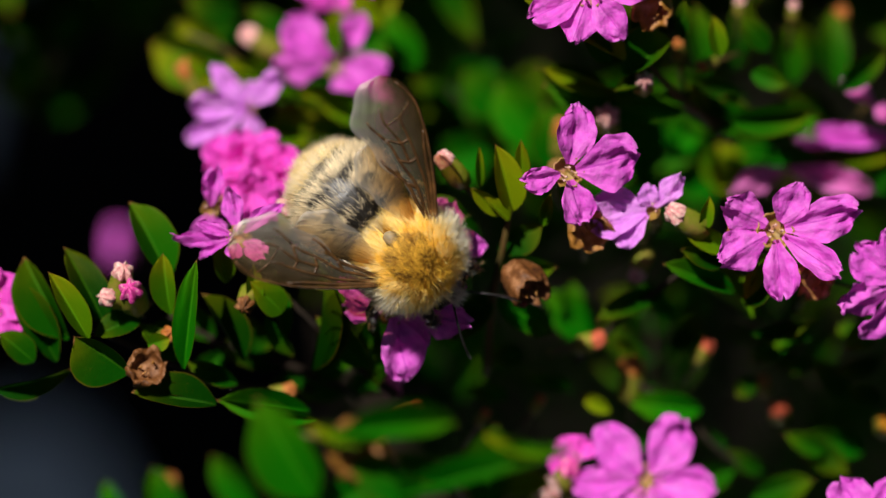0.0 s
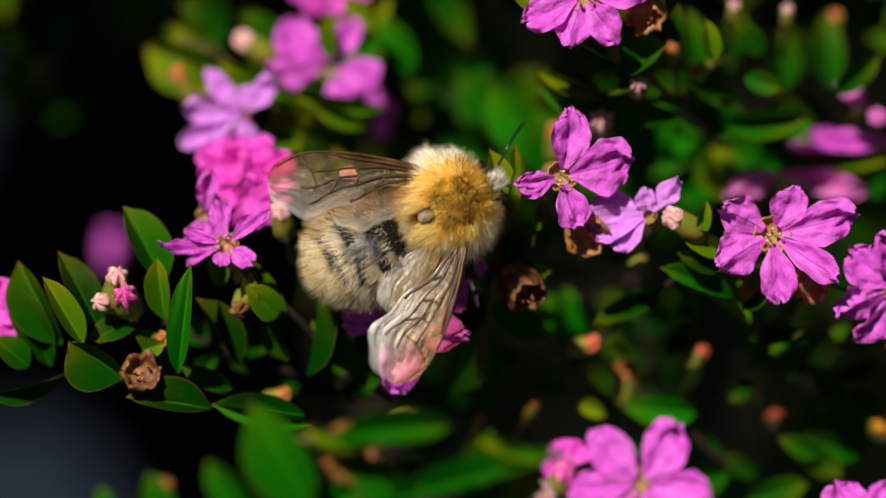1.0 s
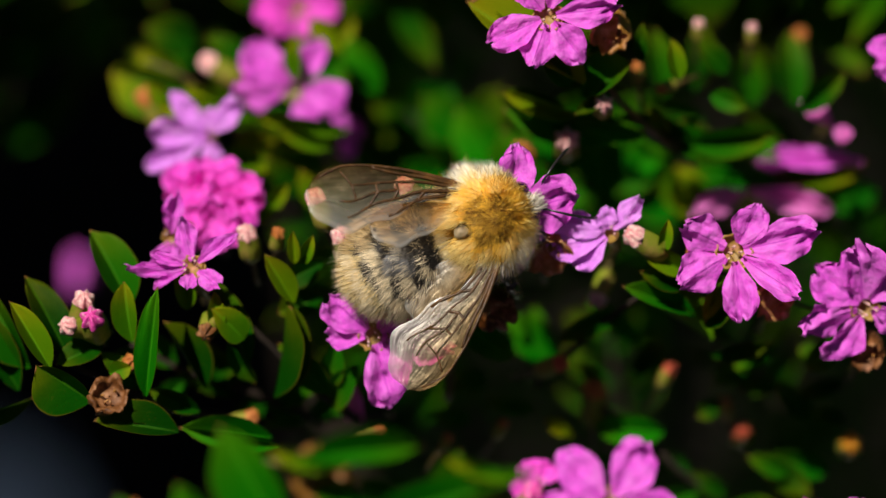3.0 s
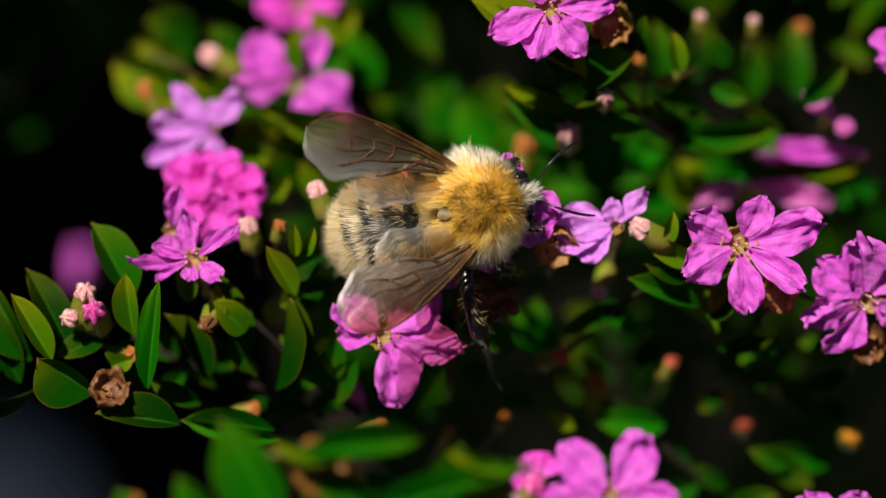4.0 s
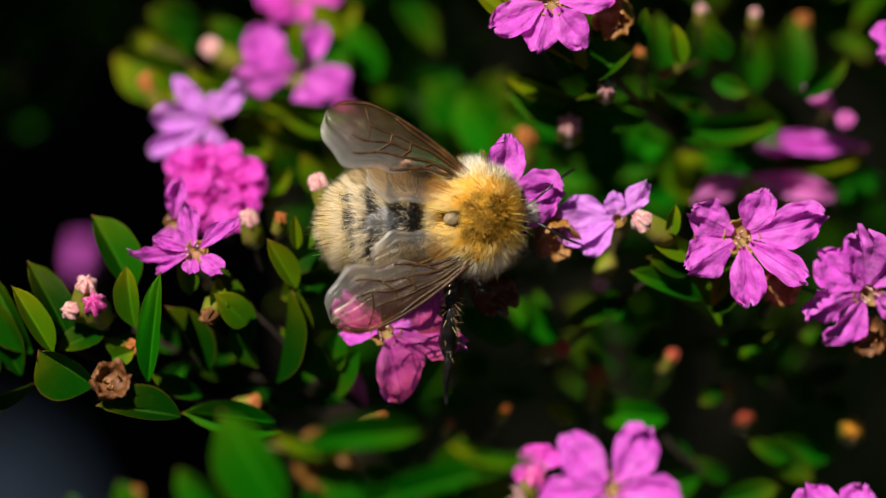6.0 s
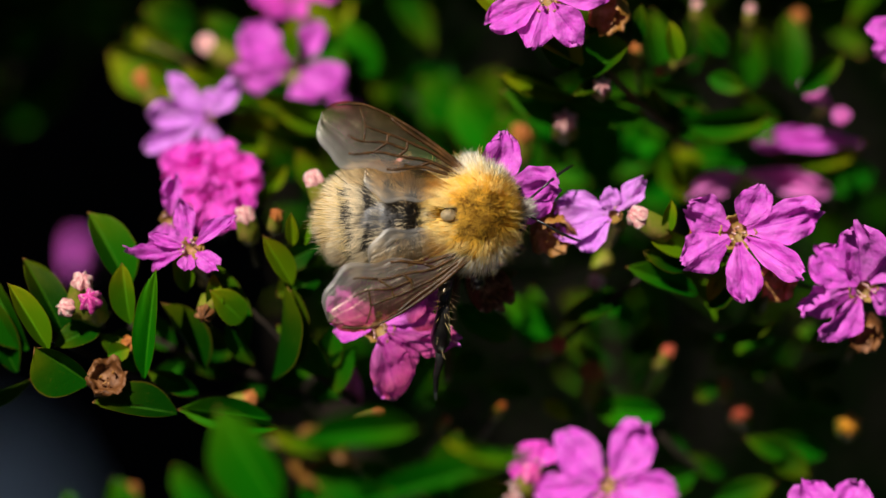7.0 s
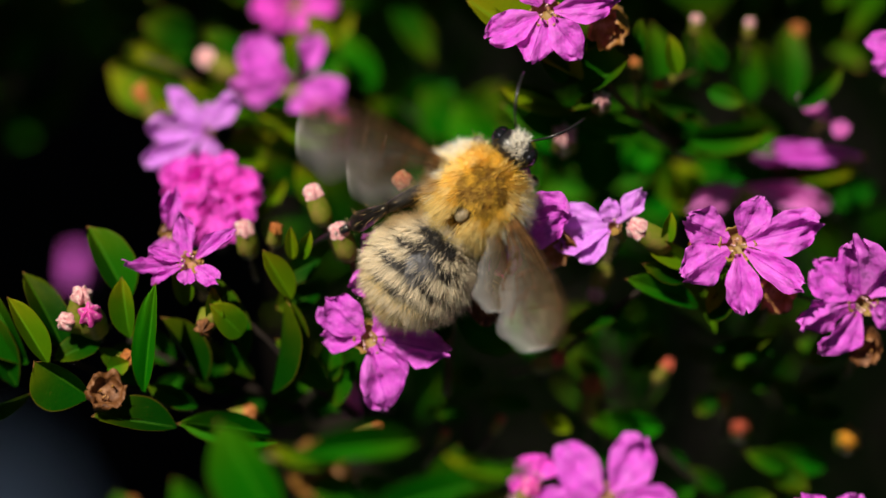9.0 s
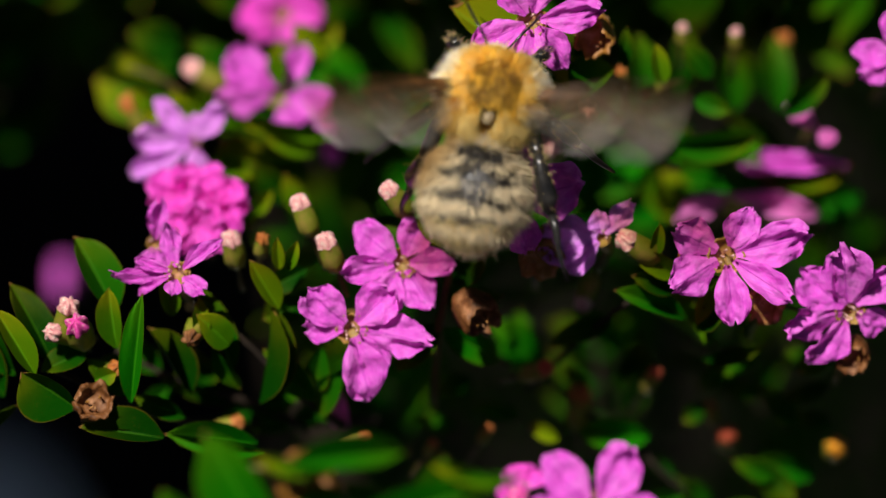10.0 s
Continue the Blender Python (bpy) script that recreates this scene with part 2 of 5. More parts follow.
def part(name, me, parent, m=None, label="", kind=""):
    ob = new(name, me)
    ob.parent = parent
    if m is not None:
        ob.matrix_basis = m
    return tagged(ob, label=label, kind=kind)


def empty(name, m, label, category, group="", kind=""):
    ob = new(name)
    ob.empty_display_size = 0.002
    ob.matrix_basis = m
    return tagged(ob, label, category, group, kind)


def tube(points, radii, sides=7, caps=True):
    """Verts and faces of a bent tube through points."""
    pts = [Vector(p) for p in points]
    verts, faces = [], []
    ref = Vector((0.31, 0.52, 0.79))
    for i, p in enumerate(pts):
        d = (pts[min(i + 1, len(pts) - 1)] - pts[max(i - 1, 0)]).normalized()
        a = d.cross(ref)
        if a.length < 0.1:
            a = d.cross(Vector((1, 0, 0)))
        a.normalize()
        b = d.cross(a)
        for k in range(sides):
            q = 2 * math.pi * k / sides
            verts.append(p + (a * math.cos(q) + b * math.sin(q)) * radii[i])
    for i in range(len(pts) - 1):
        for k in range(sides):
            k2 = (k + 1) % sides
            faces.append((i * sides + k, i * sides + k2, (i + 1) * sides + k2, (i + 1) * sides + k))
    if caps:
        faces.append(tuple(range(sides - 1, -1, -1)))
        faces.append(tuple(range((len(pts) - 1) * sides, len(pts) * sides)))
    return verts, faces


def joined(pieces):
    verts, faces = [], []
    for v, f in pieces:
        o = len(verts)
        verts += list(v)
        faces += [tuple(i + o for i in q) for q in f]
    return verts, faces


def curve_points(a, b, sag, n=8):
    a, b, sag = Vector(a), Vector(b), Vector(sag)
    return [a.lerp(b, i / (n - 1)) + sag * math.sin(math.pi * i / (n - 1)) for i in range(n)]


def blade(name, mat, seed, outline, fold, curl, crinkle, twist=0.0, rows=20, cols=14):
    """A leaf or petal: 1 long in x, 1 wide in y, as a curved sheet."""
    rnd = random.Random(seed)
    o = Vector((rnd.random() * 9, rnd.random() * 9, rnd.random() * 9))
    verts, uvs, faces = [], [], []
    for i in range(rows + 1):
        s = i / rows
        half = outline(s)
        for j in range(cols + 1):
            c = 2 * j / cols - 1
            edge = 1 + crinkle * 0.22 * noise.noise(Vector((s * 4, c * 2, 1)) + o) * s
            y = c * half * edge
            x = s * (1 + crinkle * 0.06 * noise.noise(Vector((c * 4, 2, s)) + o) * s) - 0.05 * c * c * s * (1 if crinkle else 0)
            z = fold * abs(c) * half * 0.8 - curl * s * s
            z += crinkle * s * 0.13 * (noise.noise(Vector((s * 2.6, c * 2.0, 4)) + o) + 0.55 * noise.noise(Vector((s * 5.5, c * 5, 7)) + o) + 0.22 * abs(noise.noise(Vector((s * 6, c * 11, 2)) + o)))
            rim = max(abs(c), s) ** 5 * s
            z += crinkle * rim * 0.11 * noise.noise(Vector((s * 9, c * 8, 2)) + o)
            z += twist * c * half * s
            verts.append((x, y, z))
            uvs.append((s, j / cols))
    for i in range(rows):
        for j in range(cols):
            a = i * (cols + 1) + j
            faces.append((a, a + 1, a + cols + 2, a + cols + 1))
    return mesh_from(name, verts, faces, mat, uvs)


def leaf_outline(s):
    if s <= 0.0:
        return 0.05
    if s < 0.5:
        return 0.5 * max(0.1, math.sin(math.pi * s)) ** 0.75
    return 0.5 * max(0.012, 1 - ((s - 0.5) / 0.5) ** 2.9) ** 0.66


def petal_outline(s):
    wide = math.sin(0.5 * math.pi * min(1, s * 1.75)) ** 1.35
    return (0.09 + 0.37 * wide) * (1 if s < 0.66 else max(0.12, 1 - ((s - 0.66) / 0.36) ** 2.2) ** 0.5)


LEAVES = [blade("leaf", LEAF, 10 + i, leaf_outline, f, c, 0.12, tw) for i, (f, c, tw) in enumerate(((0.75, 0.10, 0.2), (0.6, 0.05, -0.25), (0.95, -0.08, 0.15), (0.5, 0.20, 0.3)))]
YOUNG = [blade("leaf", LEAF_YOUNG, 20 + i, leaf_outline, f, c, 0.12, tw) for i, (f, c, tw) in enumerate(((0.75, 0.10, 0.2), (0.6, -0.06, -0.2)))]
BRIGHT = [blade("leaf", LEAF_BRIGHT, 25 + i, leaf_outline, f, c, 0.15, tw) for i, (f, c, tw) in enumerate(((0.7, 0.12, 0.2), (0.5, 0.04, -0.2)))]
PETALS = {mat.name: [blade("petal", mat, 30 + i, petal_outline, f, c, k, tw) for i, (f, c, k, tw) in
          enumerate(((0.40, 0.14, 1.6, 0.2), (-0.30, -0.08, 1.7, -0.2), (0.50, 0.20, 1.5, 0.25), (0.20, 0.14, 1.9, 0.1), (0.45, -0.12, 1.7, -0.3)))]
          for mat in (PETAL_PINK, PETAL_MAUVE, PETAL_ROSE, PETAL_HOT)}


def floral_tube(name, mat, length, r0, r1, teeth=6):
    """A ribbed tube opening at z = 0 with pointed teeth round its mouth, running to -length."""
    sides, verts, faces = teeth * 4, [], []
    prof = [(-1.0, 0.45), (-0.92, 0.80), (-0.7, 0.95), (-0.4, 0.92), (-0.15, 1.0), (0.0, 1.14), (0.0, 1.04), (-0.06, 0.92), (-0.10, 0.78), (-0.12, 0.05)]
    for zi, (z, k) in enumerate(prof):
        r = (r0 + (r1 - r0) * (1 + z)) * k
        for q in range(sides):
            a = 2 * math.pi * q / sides
            ridge = 1 + 0.06 * math.cos(a * teeth * 2)
            zz = z * length
            if zi in (5, 6):
                zz += r1 * 0.2 * max(0, math.cos(a * teeth)) ** 2
            verts.append((r * ridge * math.cos(a), r * ridge * math.sin(a), zz))
    for zi in range(len(prof) - 1):
        for q in range(sides):
            q2 = (q + 1) % sides
            faces.append((zi * sides + q, zi * sides + q2, (zi + 1) * sides + q2, (zi + 1) * sides + q))
    faces.append(tuple(range(sides - 1, -1, -1)))
    return mesh_from(name, verts, faces, mat)


FLOWER_TUBE = floral_tube("tube", TUBE, 150 * G, 21 * G, 29 * G)
FLOWER_TUBE_GREEN = floral_tube("tube", TUBE_GREEN, 150 * G, 20 * G, 27 * G)


def stamen_mesh(seed):
    rnd = random.Random(seed)
    ln = rnd.uniform(14, 30) * G
    bend = Vector((rnd.uniform(-5, 5), rnd.uniform(-5, 5), 0)) * G
    pts = [Vector((0, 0, -60 * G)), Vector((0, 0, -10 * G)) + bend * 0.4, Vector((0, 0, ln)) + bend]
    v, f = tube(pts, [1.2 * G, 1.1 * G, 0.9 * G], 5)
    v2, f2 = tube([pts[2] - Vector((0, 0, 4 * G)), pts[2], pts[2] + Vector((0, 0, 4 * G)), pts[2] + Vector((0, 0, 6 * G))], [1.4 * G, 2.8 * G, 2.6 * G, 0.8 * G], 6)
    return mesh_from("stamen", *joined([(v, f), (v2, f2)]), STAMEN)


STAMENS = [stamen_mesh(i) for i in range(5)]


def flower(x, y, w, petals, mat, label, tilt=(0, 0), back=(0, -60, -14), green=False, seed=0, mouth=0.85):
    """petals: (degrees round the mouth, length, width, lift in degrees)."""
    rnd = random.Random(seed)
    m = at(x, y, w, tilt[0], tilt[1])
    root = empty("flower", m, label, "flower", "flowers of the shrub")
    part("tube", FLOWER_TUBE_GREEN if green else FLOWER_TUBE, root, Matrix.Diagonal((mouth, mouth, 1, 1)), "ochre floral tube")
    for i, (ang, ln, wd, lift) in enumerate(petals):
        me = PETALS[mat.name][(i + seed) % 5]
        pm = (Matrix.Rotation(radians(ang), 4, "Z") @ Matrix.Translation((17 * G * mouth, 0, 2.5 * G * (i % 2)))
              @ Matrix.Rotation(radians(-lift), 4, "Y") @ Matrix.Rotation(radians(rnd.uniform(-12, 12)), 4, "X")
              @ Matrix.Diagonal(((ln - 16 * mouth) * G, wd * 1.02 * G, (ln - 16 * mouth) * G, 1)))
        part("petal", me, root, pm)
    for i in range(4 if mouth > 0.6 else 2 if mouth > 0.3 else 0):
        a = 2 * math.pi * (i + rnd.random() * 0.5) / 5
        part("stamen", STAMENS[i], root, Matrix.Translation((11 * G * math.cos(a) - 2 * G, 11 * G * math.sin(a) - 4 * G, 0)))
    inv = m.inverted()
    end = inv @ (m.translation + SHEET @ Vector((back[0] * G, back[1] * G, back[2] * MM)))
    pts = curve_points((0, 0, -145 * G), end, Vector((0, 0, -25 * G)), 7)
    part("stalk", mesh_from("stalk", *tube(pts, [7 * G] * 7, 6), STEM), root)
    return root


def leaf_pose(x0, y0, x1, y1, width, w0, w1, roll):
    a, b = spot(x0, y0, w0), spot(x1, y1, w1)
    d = b - a
    ln = d.length
    d.normalize()
    y = N.cross(d).normalized()
    z = d.cross(y)
    m = Matrix((d, y, z)).transposed().to_4x4()
    m.translation = a
    return m @ Matrix.Rotation(radians(roll), 4, "X") @ Matrix.Diagonal((ln, width * 0.9 * G, ln, 1))


def sprig(points, leaves, label, radius=9, mat=STEM):
    """A stem through plan points (x, y, w) with leaves: (x0, y0, x1, y1, width, w0, w1, roll, young)."""
    pts = [spot(*p) for p in points]
    root = empty("sprig", Matrix.Translation(pts[0]), label, "sprig", "leafy sprigs of the shrub")
    fine = []
    for i in range(len(pts) - 1):
        for k in range(5):
            s = k / 5
            p0, p1, p2, p3 = pts[max(i - 1, 0)], pts[i], pts[i + 1], pts[min(i + 2, len(pts) - 1)]
            fine.append(0.5 * (2 * p1 + (p2 - p0) * s + (2 * p0 - 5 * p1 + 4 * p2 - p3) * s * s + (3 * p1 - p0 - 3 * p2 + p3) * s ** 3))
    fine.append(pts[-1])
    n = len(fine)
    part("stem", mesh_from("stem", *tube([p - pts[0] for p in fine], [radius * G * (1 - 0.5 * i / n) for i in range(n)], 7), mat), root)
    off = Matrix.Translation(-pts[0])
    for i, (x0, y0, x1, y1, wd, w0, w1, roll, young) in enumerate(leaves):
        me = (LEAVES, YOUNG, BRIGHT)[int(young)][i % (2 if young else 4)]
        part("leaf", me, root, off @ leaf_pose(x0, y0, x1, y1, wd, w0, w1, roll))
    return root


def bud(x, y, w, size, angle, mat, label, tilt=30, stalk=90):
    """A closed bud: green ribbed calyx, coloured star-shaped tip. angle: the way its tip points on the sheet."""
    m = at(x, y, w) @ Matrix.Rotation(radians(angle), 4, "Z") @ Matrix.Rotation(radians(90 - tilt), 4, "Y")
    root = empty("flower_bud", m, label, "bud", "buds of the shrub")
    s = size * 0.9 * G
    sides, verts, faces = 12, [], []
    prof = [(-1.9, 0.12), (-1.8, 0.36), (-1.3, 0.54), (-0.8, 0.52), (-0.25, 0.44)]
    for z, r in prof:
        for q in range(sides):
            a = 2 * math.pi * q / sides
            k = r * (1 + 0.07 * math.cos(6 * a))
            verts.append((k * s * math.cos(a), k * s * math.sin(a), z * s))
    for i in range(len(prof) - 1):
        for q in range(sides):
            q2 = (q + 1) % sides
            faces.append((i * sides + q, i * sides + q2, (i + 1) * sides + q2, (i + 1) * sides + q))
    part("calyx", mesh_from("calyx", verts, faces, TUBE_GREEN), root)
    verts, faces = [], []
    prof = [(-0.27, 0.42), (-0.08, 0.42), (0.10, 0.32), (0.24, 0.20), (0.32, 0.03)]
    for z, r in prof:
        for q in range(24):
            a = 2 * math.pi * q / 24
            k = r * (1 + (0.20 + 0.55 * max(0.0, z)) * math.cos(6 * a) + 0.30 * noise.noise(Vector((math.cos(a) * 3, math.sin(a) * 3, z * 5 + x))))
            verts.append((k * s * math.cos(a), k * s * math.sin(a), z * s + 0.05 * s * math.cos(6 * a)))
    for i in range(len(prof) - 1):
        for q in range(24):
            q2 = (q + 1) % 24
            faces.append((i * 24 + q, i * 24 + q2, (i + 1) * 24 + q2, (i + 1) * 24 + q))
    faces.append(tuple(range(96, 120)))
    part("tip", mesh_from("tip", verts, faces, mat), root)
    pts = curve_points((0, 0, -1.85 * s), (stalk * 0.3 * G, 0, -1.85 * s - stalk * G), (0, 0, 0), 5)
    part("stalk", mesh_from("stalk", *tube(pts, [5 * G] * 5, 6), STEM), root)
    return root


def dry_cup(x, y, w, size, label, tilt=(0, 0), stalk=(0, -50, -10), seed=0, mat=DRIED):
    """A spent calyx: a ragged open cup with a withered rim."""
    rnd = random.Random(seed)
    m = at(x, y, w, *tilt)
    root = empty("spent_calyx", m, label, "calyx", "spent calyces of the shrub")
    s = size * G
    sides, verts, faces = 28, [], []
    prof = [(-2.0, 0.35), (-1.6, 0.75), (-0.8, 0.95), (-0.2, 1.0), (0.12, 0.98), (0.14, 0.86), (-0.15, 0.74), (-0.45, 0.55), (-0.35, 0.04)]
    for zi, (z, r) in enumerate(prof):
        for q in range(sides):
            a = 2 * math.pi * q / sides
            rag = 1 + 0.30 * noise.noise(Vector((math.cos(a) * 2.5, math.sin(a) * 2.5, seed * 3 + zi * 0.4))) + 0.13 * noise.noise(Vector((math.cos(a) * 6, math.sin(a) * 6, seed * 5 + zi * 0.7)))
            rag *= 1 + 0.05 * math.cos(6 * a)
            zz = z + (0.6 * noise.noise(Vector((math.cos(a) * 5, math.sin(a) * 5, seed + 0.3))) if 3 <= zi <= 5 else 0)
            verts.append((r * rag * s * math.cos(a), r * rag * s * math.sin(a), zz * s))
    for i in range(len(prof) - 1):
        for q in range(sides):
            q2 = (q + 1) % sides
            faces.append((i * sides + q, i * sides + q2, (i + 1) * sides + q2, (i + 1) * sides + q))
    faces.append(tuple(range(sides - 1, -1, -1)))
    part("cup", mesh_from("cup", verts, faces, mat), root)
    for i in range(5):
        a = rnd.uniform(0, 6.28)
        p = Vector((math.cos(a), math.sin(a), 0)) * s * 0.45
        pts = [p + Vector((0, 0, -0.4 * s)), p * 0.9 + Vector((0, 0, -0.1 * s)), p * 0.7 + Vector((rnd.uniform(-0.1, 0.1) * s, 0, 0.12 * s))]
        part("dry_stamen", mesh_from("dry_stamen", *tube(pts, [2 * G, 2 * G, 1.4 * G], 5), OCHRE), root)
    end = m.inverted() @ (m.translation + SHEET @ Vector((stalk[0] * G, stalk[1] * G, stalk[2] * MM)))
    pts = curve_points((0, 0, -1.95 * s), end, (0, 0, 0), 5)
    part("stalk", mesh_from("stalk", *tube(pts, [6 * G] * 5, 6), STEM), root)
    return root

# ---- setting ----
def box(name, x0, x1, y0, y1, z0, z1, mat, label, category):
    bm = bmesh.new()
    bmesh.ops.create_cube(bm, size=1)
    for v in bm.verts:
        v.co = Vector((x0 + (v.co.x + 0.5) * (x1 - x0), y0 + (v.co.y + 0.5) * (y1 - y0), z0 + (v.co.z + 0.5) * (z1 - z0)))
    bmesh.ops.bevel(bm, geom=list(bm.edges), offset=0.006, segments=2, affect="EDGES")
    me = bpy.data.meshes.new(name)
    bm.to_mesh(me)
    bm.free()
    me.materials.append(mat)
    return tagged(new(name, me), label, category, kind="structure")


def ground_sheet():
    verts, faces, n = [], [], 90
    for i in range(n + 1):
        for j in range(n + 1):
            a, b = 2 * i / n - 1, 2 * j / n - 1
            x, y = 60 * a ** 5 + 0.8 * a, 60 * b ** 5 + 0.8 * b
            verts.append((x, y, 0.012 * noise.noise(Vector((x * 9, y * 9, 0))) + 0.006 * noise.noise(Vector((x * 40, y * 40, 3)))))
    for i in range(n):
        for j in range(n):
            a = i * (n + 1) + j
            faces.append((a, a + n + 1, a + n + 2, a + 1))
    return tagged(new("ground", mesh_from("ground", verts, faces, SOIL)), "soil under the shrub, its deep shade put into a near-black colour", "ground", kind="structure")


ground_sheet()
# unseen wall, added only to keep the sun off soil and paving
box("wall_west", -0.46, -0.34, -0.30, 0.36, -0.05, 1.08, PLASTER, "plain grey wall added out of view to shade the ground", "wall")
slab = box("pavement", -0.20, 0.0, -0.36, 0.0, -0.06, 0.03, CONCRETE, "pale concrete paving slab in the shade of the added wall", "pavement")
slab.matrix_basis = pose(-0.060, 0.292, 0, 0, 0, 25)
slab = box("pavement", -0.20, 0.0, 0.0, 0.30, -0.06, 0.004, CONCRETE, "weathered concrete paving slab further off in shade", "pavement")
slab.matrix_basis = pose(-0.0795, 0.362, 0, 0, 0, -4)

# ---- flowers ----
R_FLOWER = flower(1372, 408, 2.0, [(152, 108, 80, 12), (62, 92, 76, 20), (12, 150, 80, 8), (-36, 140, 60, 8), (-84, 120, 64, 5), (-150, 118, 82, 8)],
                  PETAL_PINK, "open orchid-pink six-petalled flower with crinkled petals", seed=1, mouth=1.0)
C_FLOWER = flower(1005, 305, 2.2, [(82, 118, 86, 10), (13, 126, 104, 10), (-76, 94, 72, 5), (-168, 84, 48, 18)],
                  PETAL_PINK, "orchid-pink flower on which the bee's head dips", seed=2, tilt=(5, 8))
D_FLOWER = flower(1152, 374, 0.2, [(168, 104, 62, 8), (196, 112, 66, 2), (222, 84, 56, 0), (46, 92, 46, 20), (100, 50, 44, 40)],
                  PETAL_MAUVE, "mauve flower turned sideways on its stalk", seed=3, tilt=(-8, -8), mouth=0.5)
flower(1600, 506, 0.2, [(107, 138, 88, 12), (146, 112, 76, -8), (198, 132, 74, 2), (240, 116, 72, 2), (-26, 76, 60, 4), (52, 112, 62, 15)],
                   PETAL_PINK, "orchid-pink flower half shaded by its neighbour", seed=4, tilt=(15, 15))
flower(1043, -14, 2.0, [(204, 112, 64, 10), (252, 98, 66, 8), (307, 100, 70, 8), (6, 124, 62, 12), (130, 90, 60, 20), (75, 95, 60, 20)],
                  PETAL_PINK, "orchid-pink flower above the gap in the leaves", seed=5)
FL_FLOWER = flower(412, 424, 1.2, [(104, 92, 42, 22), (36, 94, 34, 18), (-38, 62, 40, 10), (-98, 44, 32, 6), (166, 78, 24, 24), (184, 116, 26, 2), (202, 84, 28, -10)],
                   PETAL_PINK, "small pink flower with narrow crumpled petals", seed=6, tilt=(-20, -10), mouth=0.7)
C1_FLOWER = flower(807, 412, -0.4, [(142, 104, 78, 10), (65, 82, 66, 14), (190, 108, 52, 6), (240, 96, 72, 6), (-58, 98, 68, 6), (0, 92, 60, 10)],
                   PETAL_PINK, "orchid-pink flower hidden under the bee", seed=7)
C2_FLOWER = flower(717, 528, 0.6, [(138, 104, 80, 10), (182, 84, 54, -25), (45, 100, 78, 12), (-8, 146, 76, 4), (-75, 132, 92, 2), (-52, 92, 56, -6)],
                   PETAL_PINK, "orchid-pink flower sagging under the bee's weight", seed=8, tilt=(8, 0))
flower(593, 113, -15, [(138, 122, 82, 10), (180, 116, 84, 2), (62, 106, 62, 12), (-12, 98, 70, 6), (-68, 78, 56, 0), (112, 60, 50, 25)],
       PETAL_PINK, "orchid-pink flower deeper in the shrub", seed=10, green=True)
flower(600, -34, -20, [(225, 78, 50, 2), (130, 90, 70, 20), (180, 84, 64, 5), (300, 60, 60, 5), (0, 80, 60, 10), (60, 80, 70, 20)],
       PETAL_HOT, "hot-pink flower on the upper sprig", seed=11)
flower(442, 192, -11, [(133, 104, 50, 12), (48, 86, 46, 16), (178, 112, 54, 6), (207, 130, 46, 2), (275, 66, 46, 0), (90, 50, 40, 20)],
       PETAL_MAUVE, "pale mauve flower above the magenta cluster", seed=12, mouth=0.4)
flower(426, 288, -8, [(152, 74, 62, 12), (196, 72, 50, 6), (228, 88, 62, 8), (262, 84, 66, 20), (318, 74, 70, 30), (20, 84, 74, 30), (82, 64, 70, 32), (300, 50, 56, 58), (120, 52, 50, 52)],
       PETAL_HOT, "crumpled hot-magenta flower in a tight cluster", seed=13, tilt=(-15, 10), mouth=0.15)
flower(480, 302, -7, [(26, 66, 56, 14), (-6, 62, 54, 12), (66, 60, 54, 26), (-48, 68, 62, 16), (128, 58, 56, 42), (200, 66, 60, 40), (268, 66, 60, 20), (320, 44, 50, 58), (90, 40, 46, 60)],
       PETAL_HOT, "crumpled hot-magenta flower in a tight cluster", seed=14, tilt=(-10, -5), mouth=0.15)
flower(448, 338, -6, [(205, 84, 58, 12), (172, 70, 54, 18), (244, 66, 62, 10), (286, 62, 60, 8), (334, 76, 62, 12), (10, 62, 54, 36), (110, 56, 52, 46), (60, 52, 52, 50)],
       PETAL_HOT, "crumpled hot-magenta flower in a tight cluster", seed=26, tilt=(8, 4), mouth=0.15)
flower(372, 372, -2.5, [(74, 84, 38, 20), (-70, 60, 36, 0), (240, 66, 34, 4)],
       PETAL_PINK, "half-open pink flower below the magenta cluster", seed=15, tilt=(10, -15), mouth=0.5)
flower(-15, 535, -2, [(40, 70, 66, 15), (-5, 66, 66, 10), (-50, 75, 66, 5), (100, 70, 60, 10), (200, 70, 60, 10)],
       PETAL_HOT, "hot-pink flower at the end of a sprig", seed=16)
flower(1143, 850, 14, [(135, 118, 86, 12), (55, 118, 82, 14), (-8, 118, 70, 6), (186, 122, 62, 6), (240, 90, 66, 0), (300, 90, 66, 0)],
       PETAL_PINK, "pink flower low on the shrub", seed=17, tilt=(-12, 0))
flower(1540, 938, 9, [(120, 100, 76, 12), (60, 100, 66, 14), (0, 90, 70, 6), (180, 90, 62, 6), (250, 90, 66, 0)],
       PETAL_PINK, "pink flower low on the shrub", seed=18, tilt=(-12, 0))
flower(1015, 822, 13, [(120, 50, 50, 12), (60, 50, 50, 14), (180, 46, 46, 6)], PETAL_HOT, "half-open pink flower low on the shrub", seed=19, tilt=(-30, 0), mouth=0.35)
flower(1600, 250, -15, [(177, 205, 50, 2)], PETAL_PINK, "pink flower seen edge-on far back in the shrub", seed=20, mouth=0.15)
flower(1392, 298, -14, [(203, 120, 56, 2), (-13, 168, 58, 2)], PETAL_ROSE, "half-hidden pink flower far back in the shrub", seed=21, mouth=0.15)
